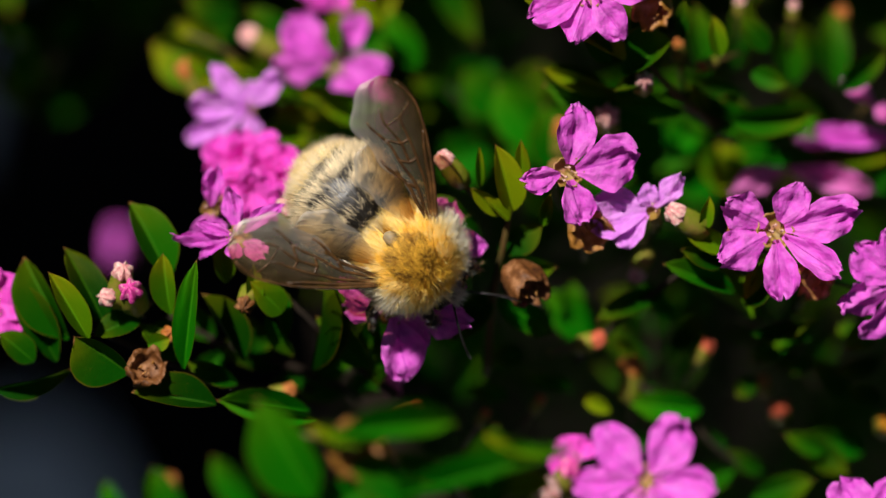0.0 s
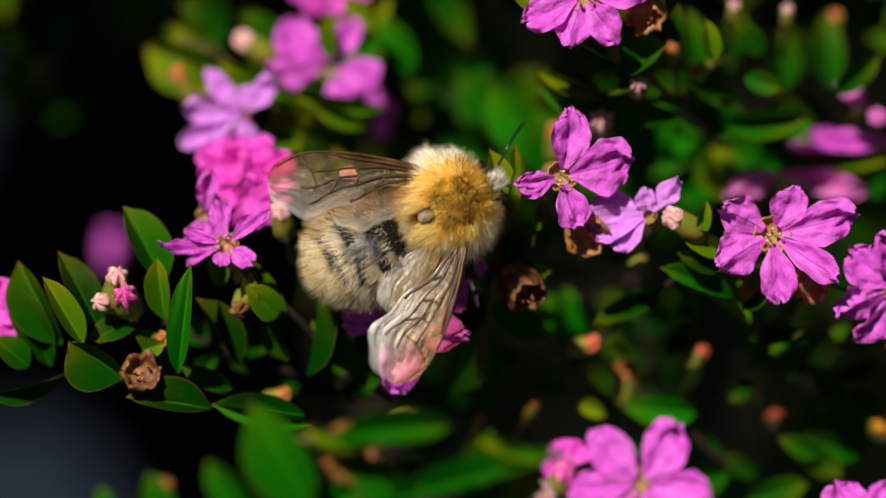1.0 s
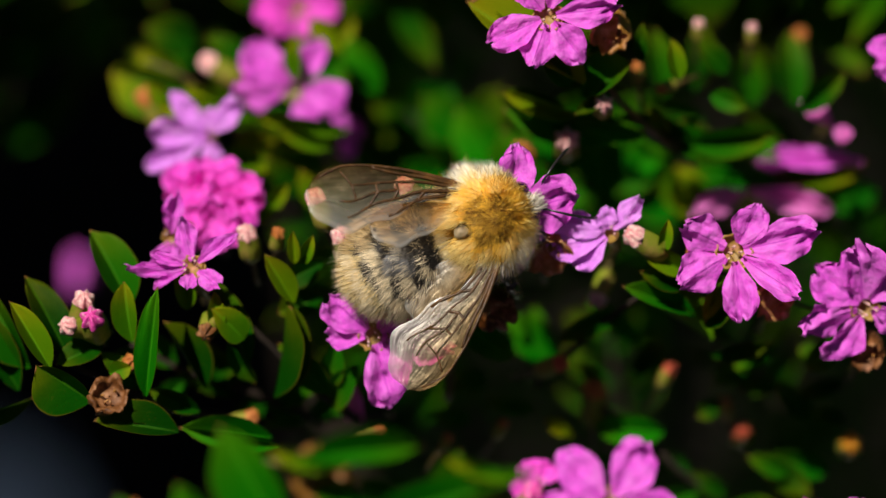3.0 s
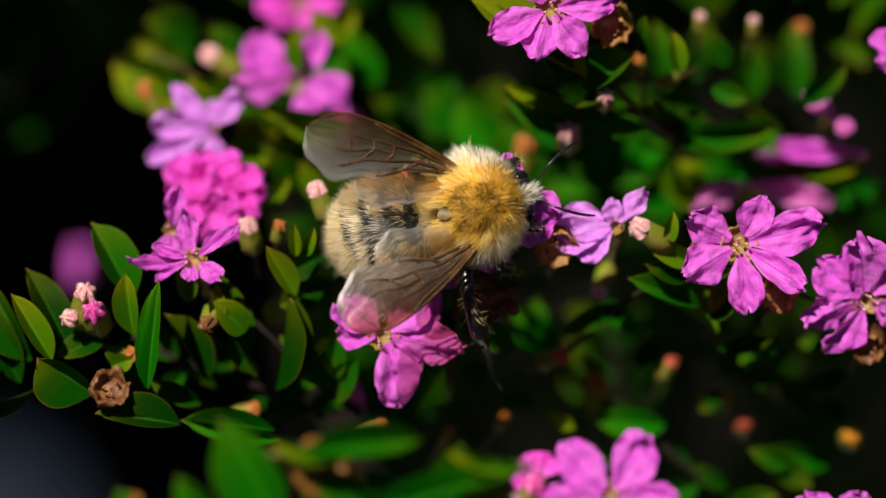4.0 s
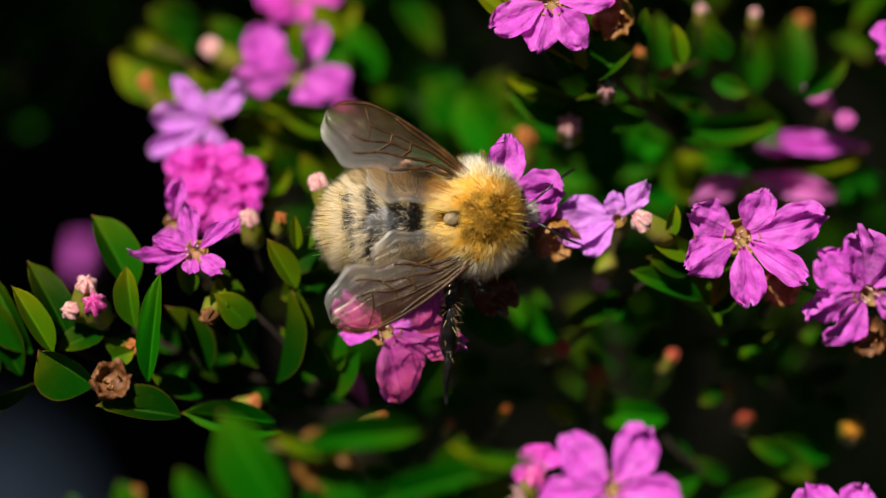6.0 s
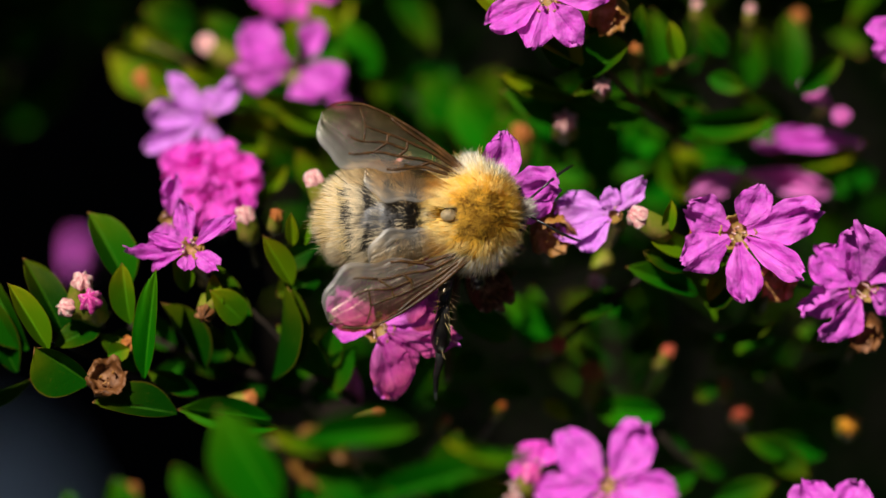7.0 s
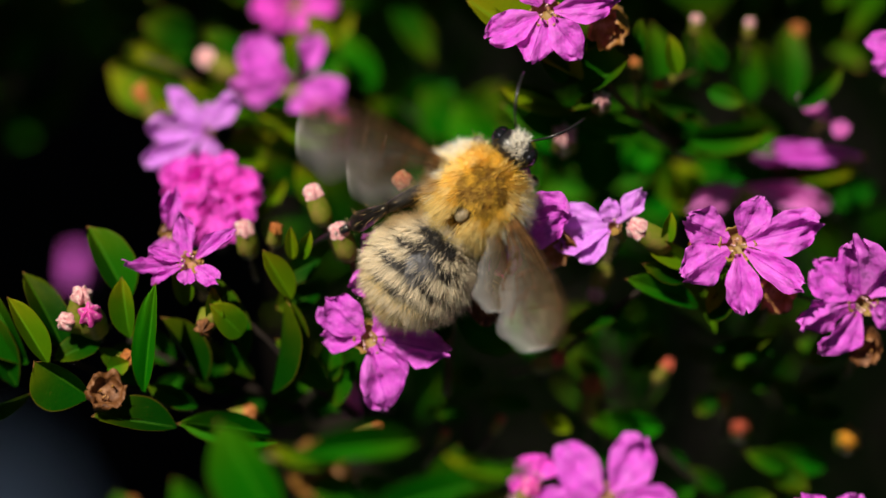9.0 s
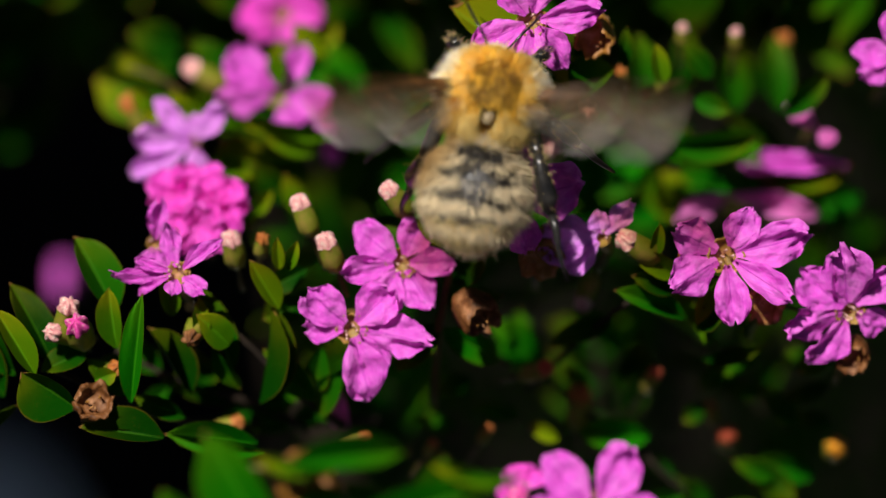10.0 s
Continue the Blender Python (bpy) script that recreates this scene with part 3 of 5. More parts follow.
flower(1545, 185, -11, [(138, 72, 46, 2), (-40, 40, 36, 4)], PETAL_ROSE, "small pink flower on a side sprig", seed=22, mouth=0.15)
flower(212, 430, -60, [(90, 44, 52, 4), (270, 42, 52, 4), (180, 30, 48, 4), (0, 30, 48, 4)], PETAL_PINK, "purple flower in shade behind the leaves", seed=23, mouth=0.15)
flower(682, 190, -22, [(120, 40, 36, 10), (20, 36, 40, 10), (280, 56, 40, 10)], PETAL_PINK, "small pink flower behind the bee", seed=24, mouth=0.2)
flower(648, 596, -7, [(-62, 128, 58, 0)], PETAL_ROSE, "faded rose petal hanging under the flowers", seed=27, mouth=0.15)
flower(1700, 62, -3, [(100, 90, 60, 10), (200, 90, 60, 10), (170, 90, 60, 10), (280, 60, 50, 10), (20, 80, 60, 10)], PETAL_PINK, "pink flower on a side sprig", seed=25, mouth=0.8)

# ---- buds and spent calyces ----
bud(218, 478, 1.5, 46, 75, BUD_PINK, "pale pink star-tipped bud in a cluster", 50)
bud(186, 527, 1.8, 42, 170, BUD_PINK, "pale pink star-tipped bud in a cluster", 55)
bud(231, 512, 2.4, 52, 100, BUD_HOT, "magenta star-tipped bud in a cluster", 65)
bud(784, 280, 0.5, 44, 130, BUD_PINK, "pink star-tipped bud on a green calyx", 35)
bud(627, 300, 0.0, 44, 110, BUD_PINK, "pink star-tipped bud on a green calyx", 30)
bud(672, 368, 0.5, 44, 110, BUD_PINK, "pale pink star-tipped bud on a green calyx", 40)
bud(505, 362, -1.0, 44, 100, BUD_PINK, "pale pink star-tipped bud under the magenta flowers", 45)
bud(562, 364, -1.0, 30, 80, BUD_RUST, "small green and rust bud", 50)
bud(432, 542, 0.8, 40, 250, DRIED, "small drying bud among the leaves", 60)
BUD_R = bud(1192, 376, 1.2, 50, 150, BUD_PINK, "pink star-tipped bud on a ribbed green calyx", 35, 60)
BUD_R2 = bud(1297, 408, 0.6, 34, 180, BUD_RUST, "rust-coloured bud tucked beside the flower", 40)
bud(1075, 204, -5.5, 54, 90, BUD_PINK, "pink bud deeper in the shrub", 75)
bud(998, 222, -13, 52, 90, BUD_RUST, "orange bud deeper in the shrub", 45)
bud(1141, 141, -1.8, 40, 90, BUD_PINK, "pale pink bud below the upper flower", 78)
bud(1062, 600, -7, 40, 20, BUD_RED, "dull red bud in the shade", 45)
bud(1126, 492, -7, 40, 250, STAMEN, "pale whitish bud in the shade", 30)
bud(1255, 610, -10, 34, 60, BUD_RED, "rust bud in the shade", 45)
bud(1380, 722, -14, 42, 100, BUD_RED, "dull red bud in the shade", 70)
bud(1574, 748, -11, 48, 90, BUD_AMBER, "orange bud in the shade", 82)
bud(962, 860, 15, 60, 100, BUD_PINK, "pink bud low on the shrub", 40)
bud(1008, 825, 14, 44, 70, BUD_HOT, "magenta bud low on the shrub", 40)
bud(1120, 645, -11, 54, 90, BUD_RUST, "rust bud in the shade", 40)
bud(438, 62, -16, 50, 150, BUD_PINK, "salmon bud on the upper sprig", 20)
bud(330, 120, -14, 54, 120, BUD_RUST, "tan bud on the upper sprig", 30)
bud(298, 850, 22, 40, 90, BUD_RUST, "rust bud low on the shrub", 40)
bud(300, 590, 0.4, 36, 40, BUD_RUST, "rust-brown bud between the leaves", 50)
bud(1310, 0, -12, 24, 90, BUD_PINK, "pink bud on the upper sprig", 40)
bud(1200, 75, -7, 26, 100, BUD_RUST, "tan bud on the upper sprig", 40)
bud(1405, 8, -12, 24, 90, BUD_PINK, "pink bud on the upper sprig", 40)
bud(1490, 20, -18, 34, 90, BUD_RUST, "rust bud on the upper sprig", 40)
bud(1240, 118, -7, 26, 200, BUD_RUST, "tan bud on the upper sprig", 40)
bud(1350, 672, -14, 26, 100, BUD_RUST, "tiny rust bud in the shade", 40)
bud(958, 706, -9, 24, 60, BUD_RUST, "tiny rust bud in the shade", 40)
bud(860, 730, -9, 22, 60, BUD_RUST, "tiny rust bud in the shade", 40)
bud(515, 690, -5, 36, 20, BUD_RUST, "rust bud along the stem", 30)
bud(740, 722, -6, 30, 20, BUD_RUST, "rust bud along the stem", 30)
dry_cup(262, 650, 1.8, 34, "brown spent calyx with a ragged papery rim", (-12, 10), seed=1)
CUP_A = dry_cup(940, 517, 0.2, 36, "brown spent calyx on a rusty tube under the bee", (37, 43), seed=2)
CUP_B = dry_cup(1046, 412, 0.6, 38, "ochre spent calyx below the pink flower", (35, 10), seed=3, mat=OCHRE)
CUP_C = dry_cup(1438, 502, 0.0, 34, "pinkish spent calyx behind the flower", (30, -20), seed=4, mat=OCHRE)
dry_cup(1152, 22, 0.6, 36, "tan spent calyx beside the upper flower", (30, -10), seed=5, mat=OCHRE)
dry_cup(1603, 592, -0.6, 30, "pinkish spent calyx below the shaded flower", (30, -10), seed=6)
dry_cup(655, 20, -24, 44, "rust spent calyx on the upper sprig", (20, 20), seed=7)
dry_cup(640, 806, 22, 46, "rust spent calyx low on the shrub", (20, 20), seed=8, mat=OCHRE)

# ---- leafy sprigs close by ----
sprig([(760, 690, -14), (560, 690, -11), (390, 680, -5), (250, 620, -2.0), (120, 560, -1.0)],
      [(300, 490, 232, 356, 85, -1.5, -1.0, 20, 0), (326, 652, 347, 460, 53, 0.5, 2.5, -10, 2), (156, 600, 88, 482, 53, 1.0, 2.0, 15, 1),
       (188, 580, 122, 438, 76, -0.5, 0.5, 20, 0), (122, 600, 36, 458, 76, -1.5, -1.0, -20, 0), (100, 640, 28, 498, 67, -2.0, -1.5, 10, 0),
       (228, 660, 132, 590, 97, 1.0, 2.0, -25, 0), (-10, 690, 136, 666, 57, 0.0, -1.0, 30, 0), (382, 716, 234, 690, 80, 0.5, 1.0, 25, 0),
       (548, 728, 384, 708, 41, -3.0, -1.0, 20, 2), (302, 556, 286, 450, 48, 0.2, 0.8, -10, 1), (320, 640, 250, 575, 46, -1.0, 0.0, 10, 0),
       (262, 612, 300, 600, 39, 0.5, 1.0, 0, 1), (420, 680, 330, 640, 41, -2.0, -1.0, 0, 0), (430, 640, 350, 520, 62, -3.0, -2.0, 30, 0),
       (250, 560, 170, 590, 57, -0.4, 0.8, 15, 0), (60, 640, 0, 590, 57, -1, 0, 15, 0), (345, 700, 250, 683, 23, 0.2, 0.4, 15, 0)],
      "leafy sprig with glossy dark green lance-shaped leaves", mat=WOOD)
sprig([(640, 700, -12), (520, 650, -9), (400, 610, -7), (300, 560, -6)],
      [(500, 650, 380, 610, 60, -9, -8, 10, 0), (470, 640, 440, 560, 50, -8, -7, 0, 0), (560, 670, 640, 600, 60, -10, -9, 0, 0), (540, 660, 480, 700, 50, -10, -9, 0, 0),
       (400, 620, 330, 690, 56, -8, -8, 0, 0), (380, 600, 300, 540, 56, -7, -6, 10, 0), (330, 580, 250, 600, 50, -7, -6, 0, 0), (610, 690, 520, 690, 50, -11, -10, 0, 0),
       (620, 690, 700, 650, 56, -11, -10, 0, 0), (430, 620, 500, 580, 50, -8, -7, 0, 0)],
      "dim leafy sprig below the mauve flower", mat=WOOD)
sprig([(700, 700, -7), (600, 620, -4), (520, 540, -2), (440, 470, -0.8)],
      [(552, 655, 590, 486, 60, -3.0, -0.5, 58, 0), (588, 490, 534, 400, 44, -1.0, 0.5, 15, 1), (500, 552, 446, 500, 62, -0.5, 1.0, 10, 1),
       (470, 560, 520, 640, 40, -2.0, -3.0, 10, 0), (505, 600, 440, 440, 44, -2.5, -2.0, 30, 0), (400, 500, 385, 415, 40, -1.5, 0.0, 10, 1),
       (455, 540, 448, 470, 34, -0.4, 0.6, 0, 1), (590, 420, 588, 360, 26, -0.5, 0.6, 0, 1), (605, 420, 622, 372, 28, -0.6, 0.4, 0, 1),
       (650, 650, 560, 560, 60, -4.0, -3.0, 0, 0), (640, 480, 560, 510, 60, -4.0, -4.0, 10, 0), (700, 600, 640, 680, 60, -3.0, -5.0, 0, 0),
       (665, 560, 648, 640, 50, -3.5, -4.5, 0, 0), (640, 420, 560, 460, 50, -3, -3, 0, 0)],
      "leafy sprig with young yellow-green leaves under the mauve flower", mat=WOOD)
sprig([(860, 660, -9), (870, 540, -5), (890, 440, -2), (905, 360, -0.8)],
      [(908, 372, 880, 260, 62, -0.5, 1.5, 10, 1), (926, 338, 922, 244, 30, -0.8, 0.5, 0, 1), (850, 330, 848, 262, 18, -1.0, 0.0, 0, 1),
       (885, 380, 830, 330, 34, -1.0, 0.5, 0, 1), (900, 390, 860, 350, 30, -0.5, 0.6, 20, 1), (880, 440, 960, 400, 56, -3.0, -2.0, 20, 0),
       (880, 470, 990, 470, 60, -4.0, -3.0, 10, 0), (870, 520, 800, 600, 60, -5.0, -4.0, 0, 0), (880, 530, 980, 590, 60, -5.0, -5.0, 0, 2),
       (960, 400, 975, 340, 26, -0.6, 0.6, 0, 1), (860, 560, 780, 540, 50, -5.0, -4.0, 0, 0), (850, 420, 760, 350, 60, -4.0, -3.5, 0, 0)],
      "leafy sprig with bright young leaves in the middle of the shrub")
RIGHT_SPRIG = sprig([(1020, 640, -10), (1130, 540, -6), (1230, 470, -2.5), (1330, 440, -1.0), (1480, 500, -3.0), (1620, 540, -3.5)],
      [(1246, 408, 1256, 350, 28, 0.2, 1.0, 0, 1), (1290, 445, 1205, 400, 46, -1.0, 0.2, 0, 1), (1280, 470, 1200, 440, 40, -1.8, -1.0, 0, 0),
       (1300, 520, 1175, 465, 44, -3.0, -1.5, 20, 2), (1330, 566, 1182, 458, 78, -5.0, -4.0, 46, 1), (1320, 540, 1372, 480, 44, -2.0, -0.6, 0, 0),
       (1290, 440, 1300, 380, 28, -1.0, 0.0, 0, 0), (1170, 520, 1060, 560, 50, -6.0, -5.0, 10, 0), (1330, 590, 1440, 570, 38, -6.0, -5.0, 10, 0),
       (1480, 360, 1432, 405, 30, -1.0, 0.6, 0, 1), (1350, 450, 1320, 530, 36, -1.4, -0.6, 0, 1), (1560, 560, 1500, 620, 50, -4.0, -4.0, 0, 0)],
      "leafy sprig carrying the pink flowers and ribbed buds", 6, WOOD)
sprig([(1300, 250, -12), (1200, 170, -6), (1120, 90, -2.5), (1050, 50, -0.8)],
      [(1110, 100, 915, -60, 104, -2.6, -2.2, 22, 0), (1105, 108, 892, -34, 124, -1.0, -0.6, 34, 1), (1104, 132, 1196, 72, 84, -2.5, -1.6, -30, 0), (1080, 110, 1035, 60, 50, -1.0, 0.0, 10, 0),
       (1150, 125, 1090, 160, 30, -3.0, -2.0, 0, 0), (1205, 70, 1212, 0, 30, -4.0, -3.0, 0, 0), (1275, 100, 1262, 30, 38, -4.0, -3.0, 0, 1),
       (1330, 130, 1390, 150, 44, -8.0, -7.0, 0, 0), (1360, 90, 1310, 30, 50, -9.0, -8.0, 0, 0), (1120, 60, 1180, -10, 60, -3.0, -2.0, 0, 0)],
      "leafy sprig carrying the upper pink flower")
sprig([(1560, 360, -20), (1420, 250, -15), (1250, 205, -10), (1090, 170, -9), (960, 130, -9)],
      [(1080, 175, 948, 118, 44, -9.0, -8.0, 20, 0), (1180, 190, 1060, 190, 60, -11.0, -10.0, 10, 0), (1290, 215, 1440, 195, 66, -10.0, -9.0, 10, 0),
       (1250, 205, 1222, 150, 34, -9.0, -8.0, 0, 1), (1300, 210, 1160, 165, 40, -10.0, -9.0, 10, 0), (1430, 285, 1565, 290, 60, -17.0, -16.0, 30, 2),
       (1400, 290, 1275, 270, 70, -18.0, -18.0, 10, 2), (1340, 240, 1280, 175, 56, -12, -11, 0, 0), (1490, 160, 1568, 90, 50, -10, -9, 0, 0),
       (1170, 200, 960, 150, 80, -7.5, -7.0, -15, 2), (1215, 205, 1360, 236, 64, -11.0, -10.0, -15, 2), (1090, 260, 1020, 140, 110, -15.0, -14.0, -10, 2),
       (1140, 300, 1130, 180, 100, -16.0, -15.0, -10, 2), (1190, 280, 1240, 200, 80, -17.0, -16.0, 0, 2), (1010, 310, 960, 190, 110, -19.0, -18.0, -10, 2),
       (1440, 275, 1600, 268, 60, -17.0, -16.0, 0, 1), (1300, 330, 1270, 255, 80, -19.0, -18.0, 0, 1), (960, 260, 880, 150, 110, -22.0, -21.0, -10, 2), (900, 200, 820, 130, 100, -25.0, -24.0, -10, 2)],
      "long leafy sprig arching behind the flowers")
sprig([(1480, 360, -34), (1330, 300, -30), (1160, 260, -28), (960, 210, -27)],
      [(1320, 236, 1450, 204, 74, -12, -11, -10, 2), (1270, 240, 1180, 180, 90, -25, -24, -15, 2), (1210, 200, 1130, 300, 130, -26, -25, -10, 2),
       (1120, 170, 1010, 230, 130, -25, -24, -15, 2), (1130, 210, 1040, 320, 130, -27, -26, -10, 2), (1270, 260, 1290, 350, 110, -25, -24, -10, 1),
       (1400, 300, 1560, 322, 70, -18, -17, -15, 2), (1060, 180, 940, 250, 130, -26, -25, -10, 2), (1170, 330, 1100, 250, 120, -29, -28, -10, 2),
       (1000, 300, 900, 240, 130, -28, -27, -10, 2), (940, 190, 820, 170, 130, -27, -26, -10, 2), (870, 110, 770, 200, 120, -28, -27, -10, 2),
       (860, 260, 760, 300, 110, -28, -27, -10, 2), (1240, 190, 1330, 230, 80, -23, -22, -10, 2), (1440, 120, 1400, 40, 70, -22, -21, 0, 0),
       (1290, 330, 1180, 260, 150, -27, -26, -12, 2), (1150, 290, 1010, 270, 150, -28, -27, -12, 2), (1190, 240, 1060, 200, 150, -24, -23, -12, 2),
       (1350, 280, 1240, 300, 130, -28, -27, -12, 2), (1060, 330, 940, 330, 140, -30, -29, -12, 2), (980, 250, 860, 220, 150, -29, -28, -12, 2), (880, 310, 790, 250, 130, -31, -30, -12, 2),
       (1300, 196, 1150, 150, 120, -25, -24, -12, 2), (1190, 172, 1050, 150, 110, -25, -24, -12, 2), (1250, 130, 1230, 10, 60, -15, -14, 0, 0), (1300, 120, 1320, 0, 60, -17, -16, 0, 0),
       (1400, 150, 1390, 40, 70, -19, -18, 0, 0), (1480, 150, 1470, 20, 70, -18, -17, 0, 0), (1340, 210, 1450, 240, 70, -16, -15, -12, 2),
       (1320, 180, 1200, 150, 90, -24, -23, -12, 0), (1500, 250, 1380, 150, 90, -26, -25, -12, 0), (1620, 300, 1500, 330, 90, -22, -21, -12, 2),
       (1090, 165, 960, 122, 34, -5.5, -4.8, -10, 1), (1210, 200, 1080, 172, 40, -7, -6, -10, 2)],
      "sprig with broad soft leaves behind the flowers")
sprig([(560, 260, -23), (470, 160, -19), (400, 90, -17), (330, 60, -17)],
      [(430, 112, 262, 84, 104, -20, -21, -26, 1), (400, 100, 320, 34, 80, -22, -22, -20, 1), (430, 60, 305, 45, 60, -28, -29, 0, 0), (500, 180, 470, 60, 60, -18, -17, 0, 1),
       (480, 220, 560, 200, 60, -16, -16, 0, 1), (610, 60, 690, 95, 80, -23, -22, 10, 2), (640, 30, 700, -10, 70, -22, -21, 0, 1),
       (470, 230, 570, 250, 50, -15, -14, 0, 1), (540, 180, 640, 200, 60, -20, -20, 0, 1), (480, 130, 410, 120, 60, -18, -17, 0, 1),
       (520, 350, 580, 280, 40, -11, -10, 0, 1), (650, 40, 590, 10, 60, -21, -21, 0, 1),
       (540, 166, 396, 104, 46, -13.5, -13, -15, 1), (690, 184, 520, 152, 44, -14, -13.5, -15, 1), (460, 140, 350, 142, 46, -13, -12.5, -10, 1),
       (596, 96, 590, 20, 40, -14.2, -13.6, -10, 1), (680, 40, 620, -10, 56, -16, -15, -10, 1), (660, 214, 560, 176, 40, -14, -13, -15, 1),
       (400, 150, 330, 100, 44, -14, -13, -10, 1), (520, 60, 440, 20, 50, -18, -17, 0, 0), (420, 30, 330, 0, 90, -22, -21, 0, 0), (740, 120, 690, 20, 76, -20, -19, -10, 2),
       (600, 300, 540, 230, 60, -14, -13, 0, 0), (640, 330, 600, 250, 50, -13, -12, 0, 1)],
      "sprig with yellow-green leaves below the upper flowers")
sprig([(980, 1000, -6), (800, 860, 18), (640, 790, 21), (470, 760, 21)],
      [(560, 880, 452, 716, 110, 22, 24, -12, 2), (740, 880, 620, 810, 80, 21, 22, -10, 2), (600, 768, 812, 742, 58, 24, 24, -14, 2),
       (690, 880, 1020, 790, 60, 21, 23, -14, 2), (860, 900, 874, 756, 84, 20, 21, -12, 2), (450, 900, 376, 808, 62, 24, 25, -12, 2),
       (330, 925, 268, 830, 50, 24, 24, -10, 2), (220, 920, 185, 852, 36, 24, 24, -10, 2), (690, 776, 540, 752, 30, 23, 23, -10, 1),
       (560, 742, 384, 708, 42, 8, 9, -10, 2), (880, 870, 980, 850, 50, 21, 21, -10, 1), (820, 850, 700, 800, 56, 21, 22, -10, 2),
       (1040, 960, 900, 900, 60, 23, 23, -10, 2), (560, 900, 700, 860, 80, 21, 21, -10, 2), (1010, 800, 850, 770, 26, 22, 22, -10, 1)],
      "low leafy sprig with broad green leaves")
sprig([(1480, 960, -22), (1300, 820, -14), (1200, 730, -12), (1100, 660, -11)],
      [(1240, 725, 1115, 715, 66, -12, -11, 0, 2), (1420, 780, 1500, 840, 60, -13, -12, 0, 0), (1300, 830, 1210, 860, 60, -13, -13, 0, 0),
       (1400, 600, 1330, 640, 44, -12, -12, 0, 0), (1440, 590, 1360, 610, 40, -9, -9, 0, 0), (1080, 730, 1030, 700, 34, -10, -10, 0, 1),
       (1340, 670, 1300, 700, 40, -12, -12, 0, 0), (1500, 700, 1440, 640, 50, -12, -11, 0, 0), (1560, 640, 1480, 660, 40, -12, -11, 0, 0), (1330, 880, 1440, 850, 60, -12, -11, 0, 0),
       (1190, 620, 1240, 560, 46, -12, -11, 0, 0), (1540, 600, 1480, 580, 44, -11, -11, 0, 0), (1460, 800, 1390, 770, 44, -12, -11, 0, 0),
       (1050, 605, 965, 515, 84, -15, -14, 10, 2), (1000, 590, 1015, 500, 70, -16, -15, 0, 2), (1195, 565, 1108, 490, 44, -13, -12, 0, 2), (1245, 645, 1232, 572, 44, -14, -13, 0, 0),
       (1530, 800, 1425, 768, 58, -14, -13, 0, 2), (1490, 845, 1415, 805, 44, -15, -14, 0, 0), (1565, 705, 1500, 690, 40, -14, -13, 0, 0), (1330, 640, 1395, 608, 34, -13, -12, 0, 2),
       (1450, 642, 1375, 652, 36, -14, -13, 0, 0), (1160, 785, 1075, 768, 40, -15, -14, 0, 0), (1285, 795, 1225, 758, 36, -15, -14, 0, 2), (1350, 835, 1285, 800, 40, -15, -14, 0, 0),
       (1010, 690, 930, 660, 40, -14, -13, 0, 0), (930, 620, 860, 640, 50, -13, -12, 0, 0), (900, 700, 830, 690, 36, -12, -11, 0, 0), (1130, 640, 1090, 600, 30, -13, -12, 0, 1)],
      "shaded leafy sprig in the lower shrub", mat=WOOD)

sprig([(1020, 330, -35), (900, 250, -29), (820, 180, -27), (770, 130, -27)],
      [(900, 250, 770, 170, 90, -29, -28, 10, 0), (900, 230, 960, 110, 90, -28, -27, 0, 0), (840, 160, 720, 130, 80, -28, -27, -10, 0),
       (940, 270, 1010, 190, 80, -30, -29, 0, 0), (920, 260, 820, 270, 80, -31, -30, 10, 0), (960, 300, 1040, 260, 80, -31, -30, 0, 0),
       (800, 120, 730, 210, 80, -29, -29, 0, 0)],
      "dim leafy sprig behind the bee", mat=WOOD)

# ---- shrub behind: sprigs with paired leaves ----
def twig(x, y, w, angle, length, pairs, size, rise, seed, young=0.08):
    rnd = random.Random(seed)
    a = radians(angle)
    dx, dy = math.cos(a) * length, -math.sin(a) * length
    pts = [(x, y, w), (x + dx * 0.5 + rnd.uniform(-20, 20), y + dy * 0.5 + rnd.uniform(-20, 20), w + rise * 0.6), (x + dx, y + dy, w + rise)]
    leaves = []
    for i in range(pairs):
        s = (i + 0.7) / pairs
        px, py, pw = x + dx * s, y + dy * s, w + rise * s
        for side in (-1, 1):
            q = a + side * radians(rnd.uniform(35, 65))
            ln = size * rnd.uniform(0.75, 1.15) * (1.1 - 0.3 * s)
            leaves.append((px, py, px + math.cos(q) * ln, py - math.sin(q) * ln, ln * rnd.uniform(0.32, 0.46), pw, pw + rnd.uniform(-1.0, 2.5),
                           rnd.uniform(-40, 40), rnd.random() < young))
    return sprig(pts, leaves, "leafy sprig inside the shrub and in the overhang added to shade it", 7, WOOD)


rnd = random.Random(5)
for i in range(17):
    x, y = rnd.uniform(640, 1650), rnd.uniform(-20, 560)
    twig(x, y, rnd.uniform(-54, -40), rnd.uniform(40, 170), rnd.uniform(140, 240), 4, 120, rnd.uniform(2, 6), 100 + i)
twig(70, 260, -58, 84, 260, 4, 150, 4, 90)
twig(100, 120, -44, 100, 200, 3, 190, 2, 92)
for i, (x, y, angle) in enumerate(((1180, 720, 100), (1450, 690, 120), (820, 740, 120))):
    twig(x, y, -30 - 2 * (i % 3), angle, 190, 4, 120, 3, 60 + i, 0.0)
twig(-40, 160, -60, 60, 220, 4, 150, 4, 91)
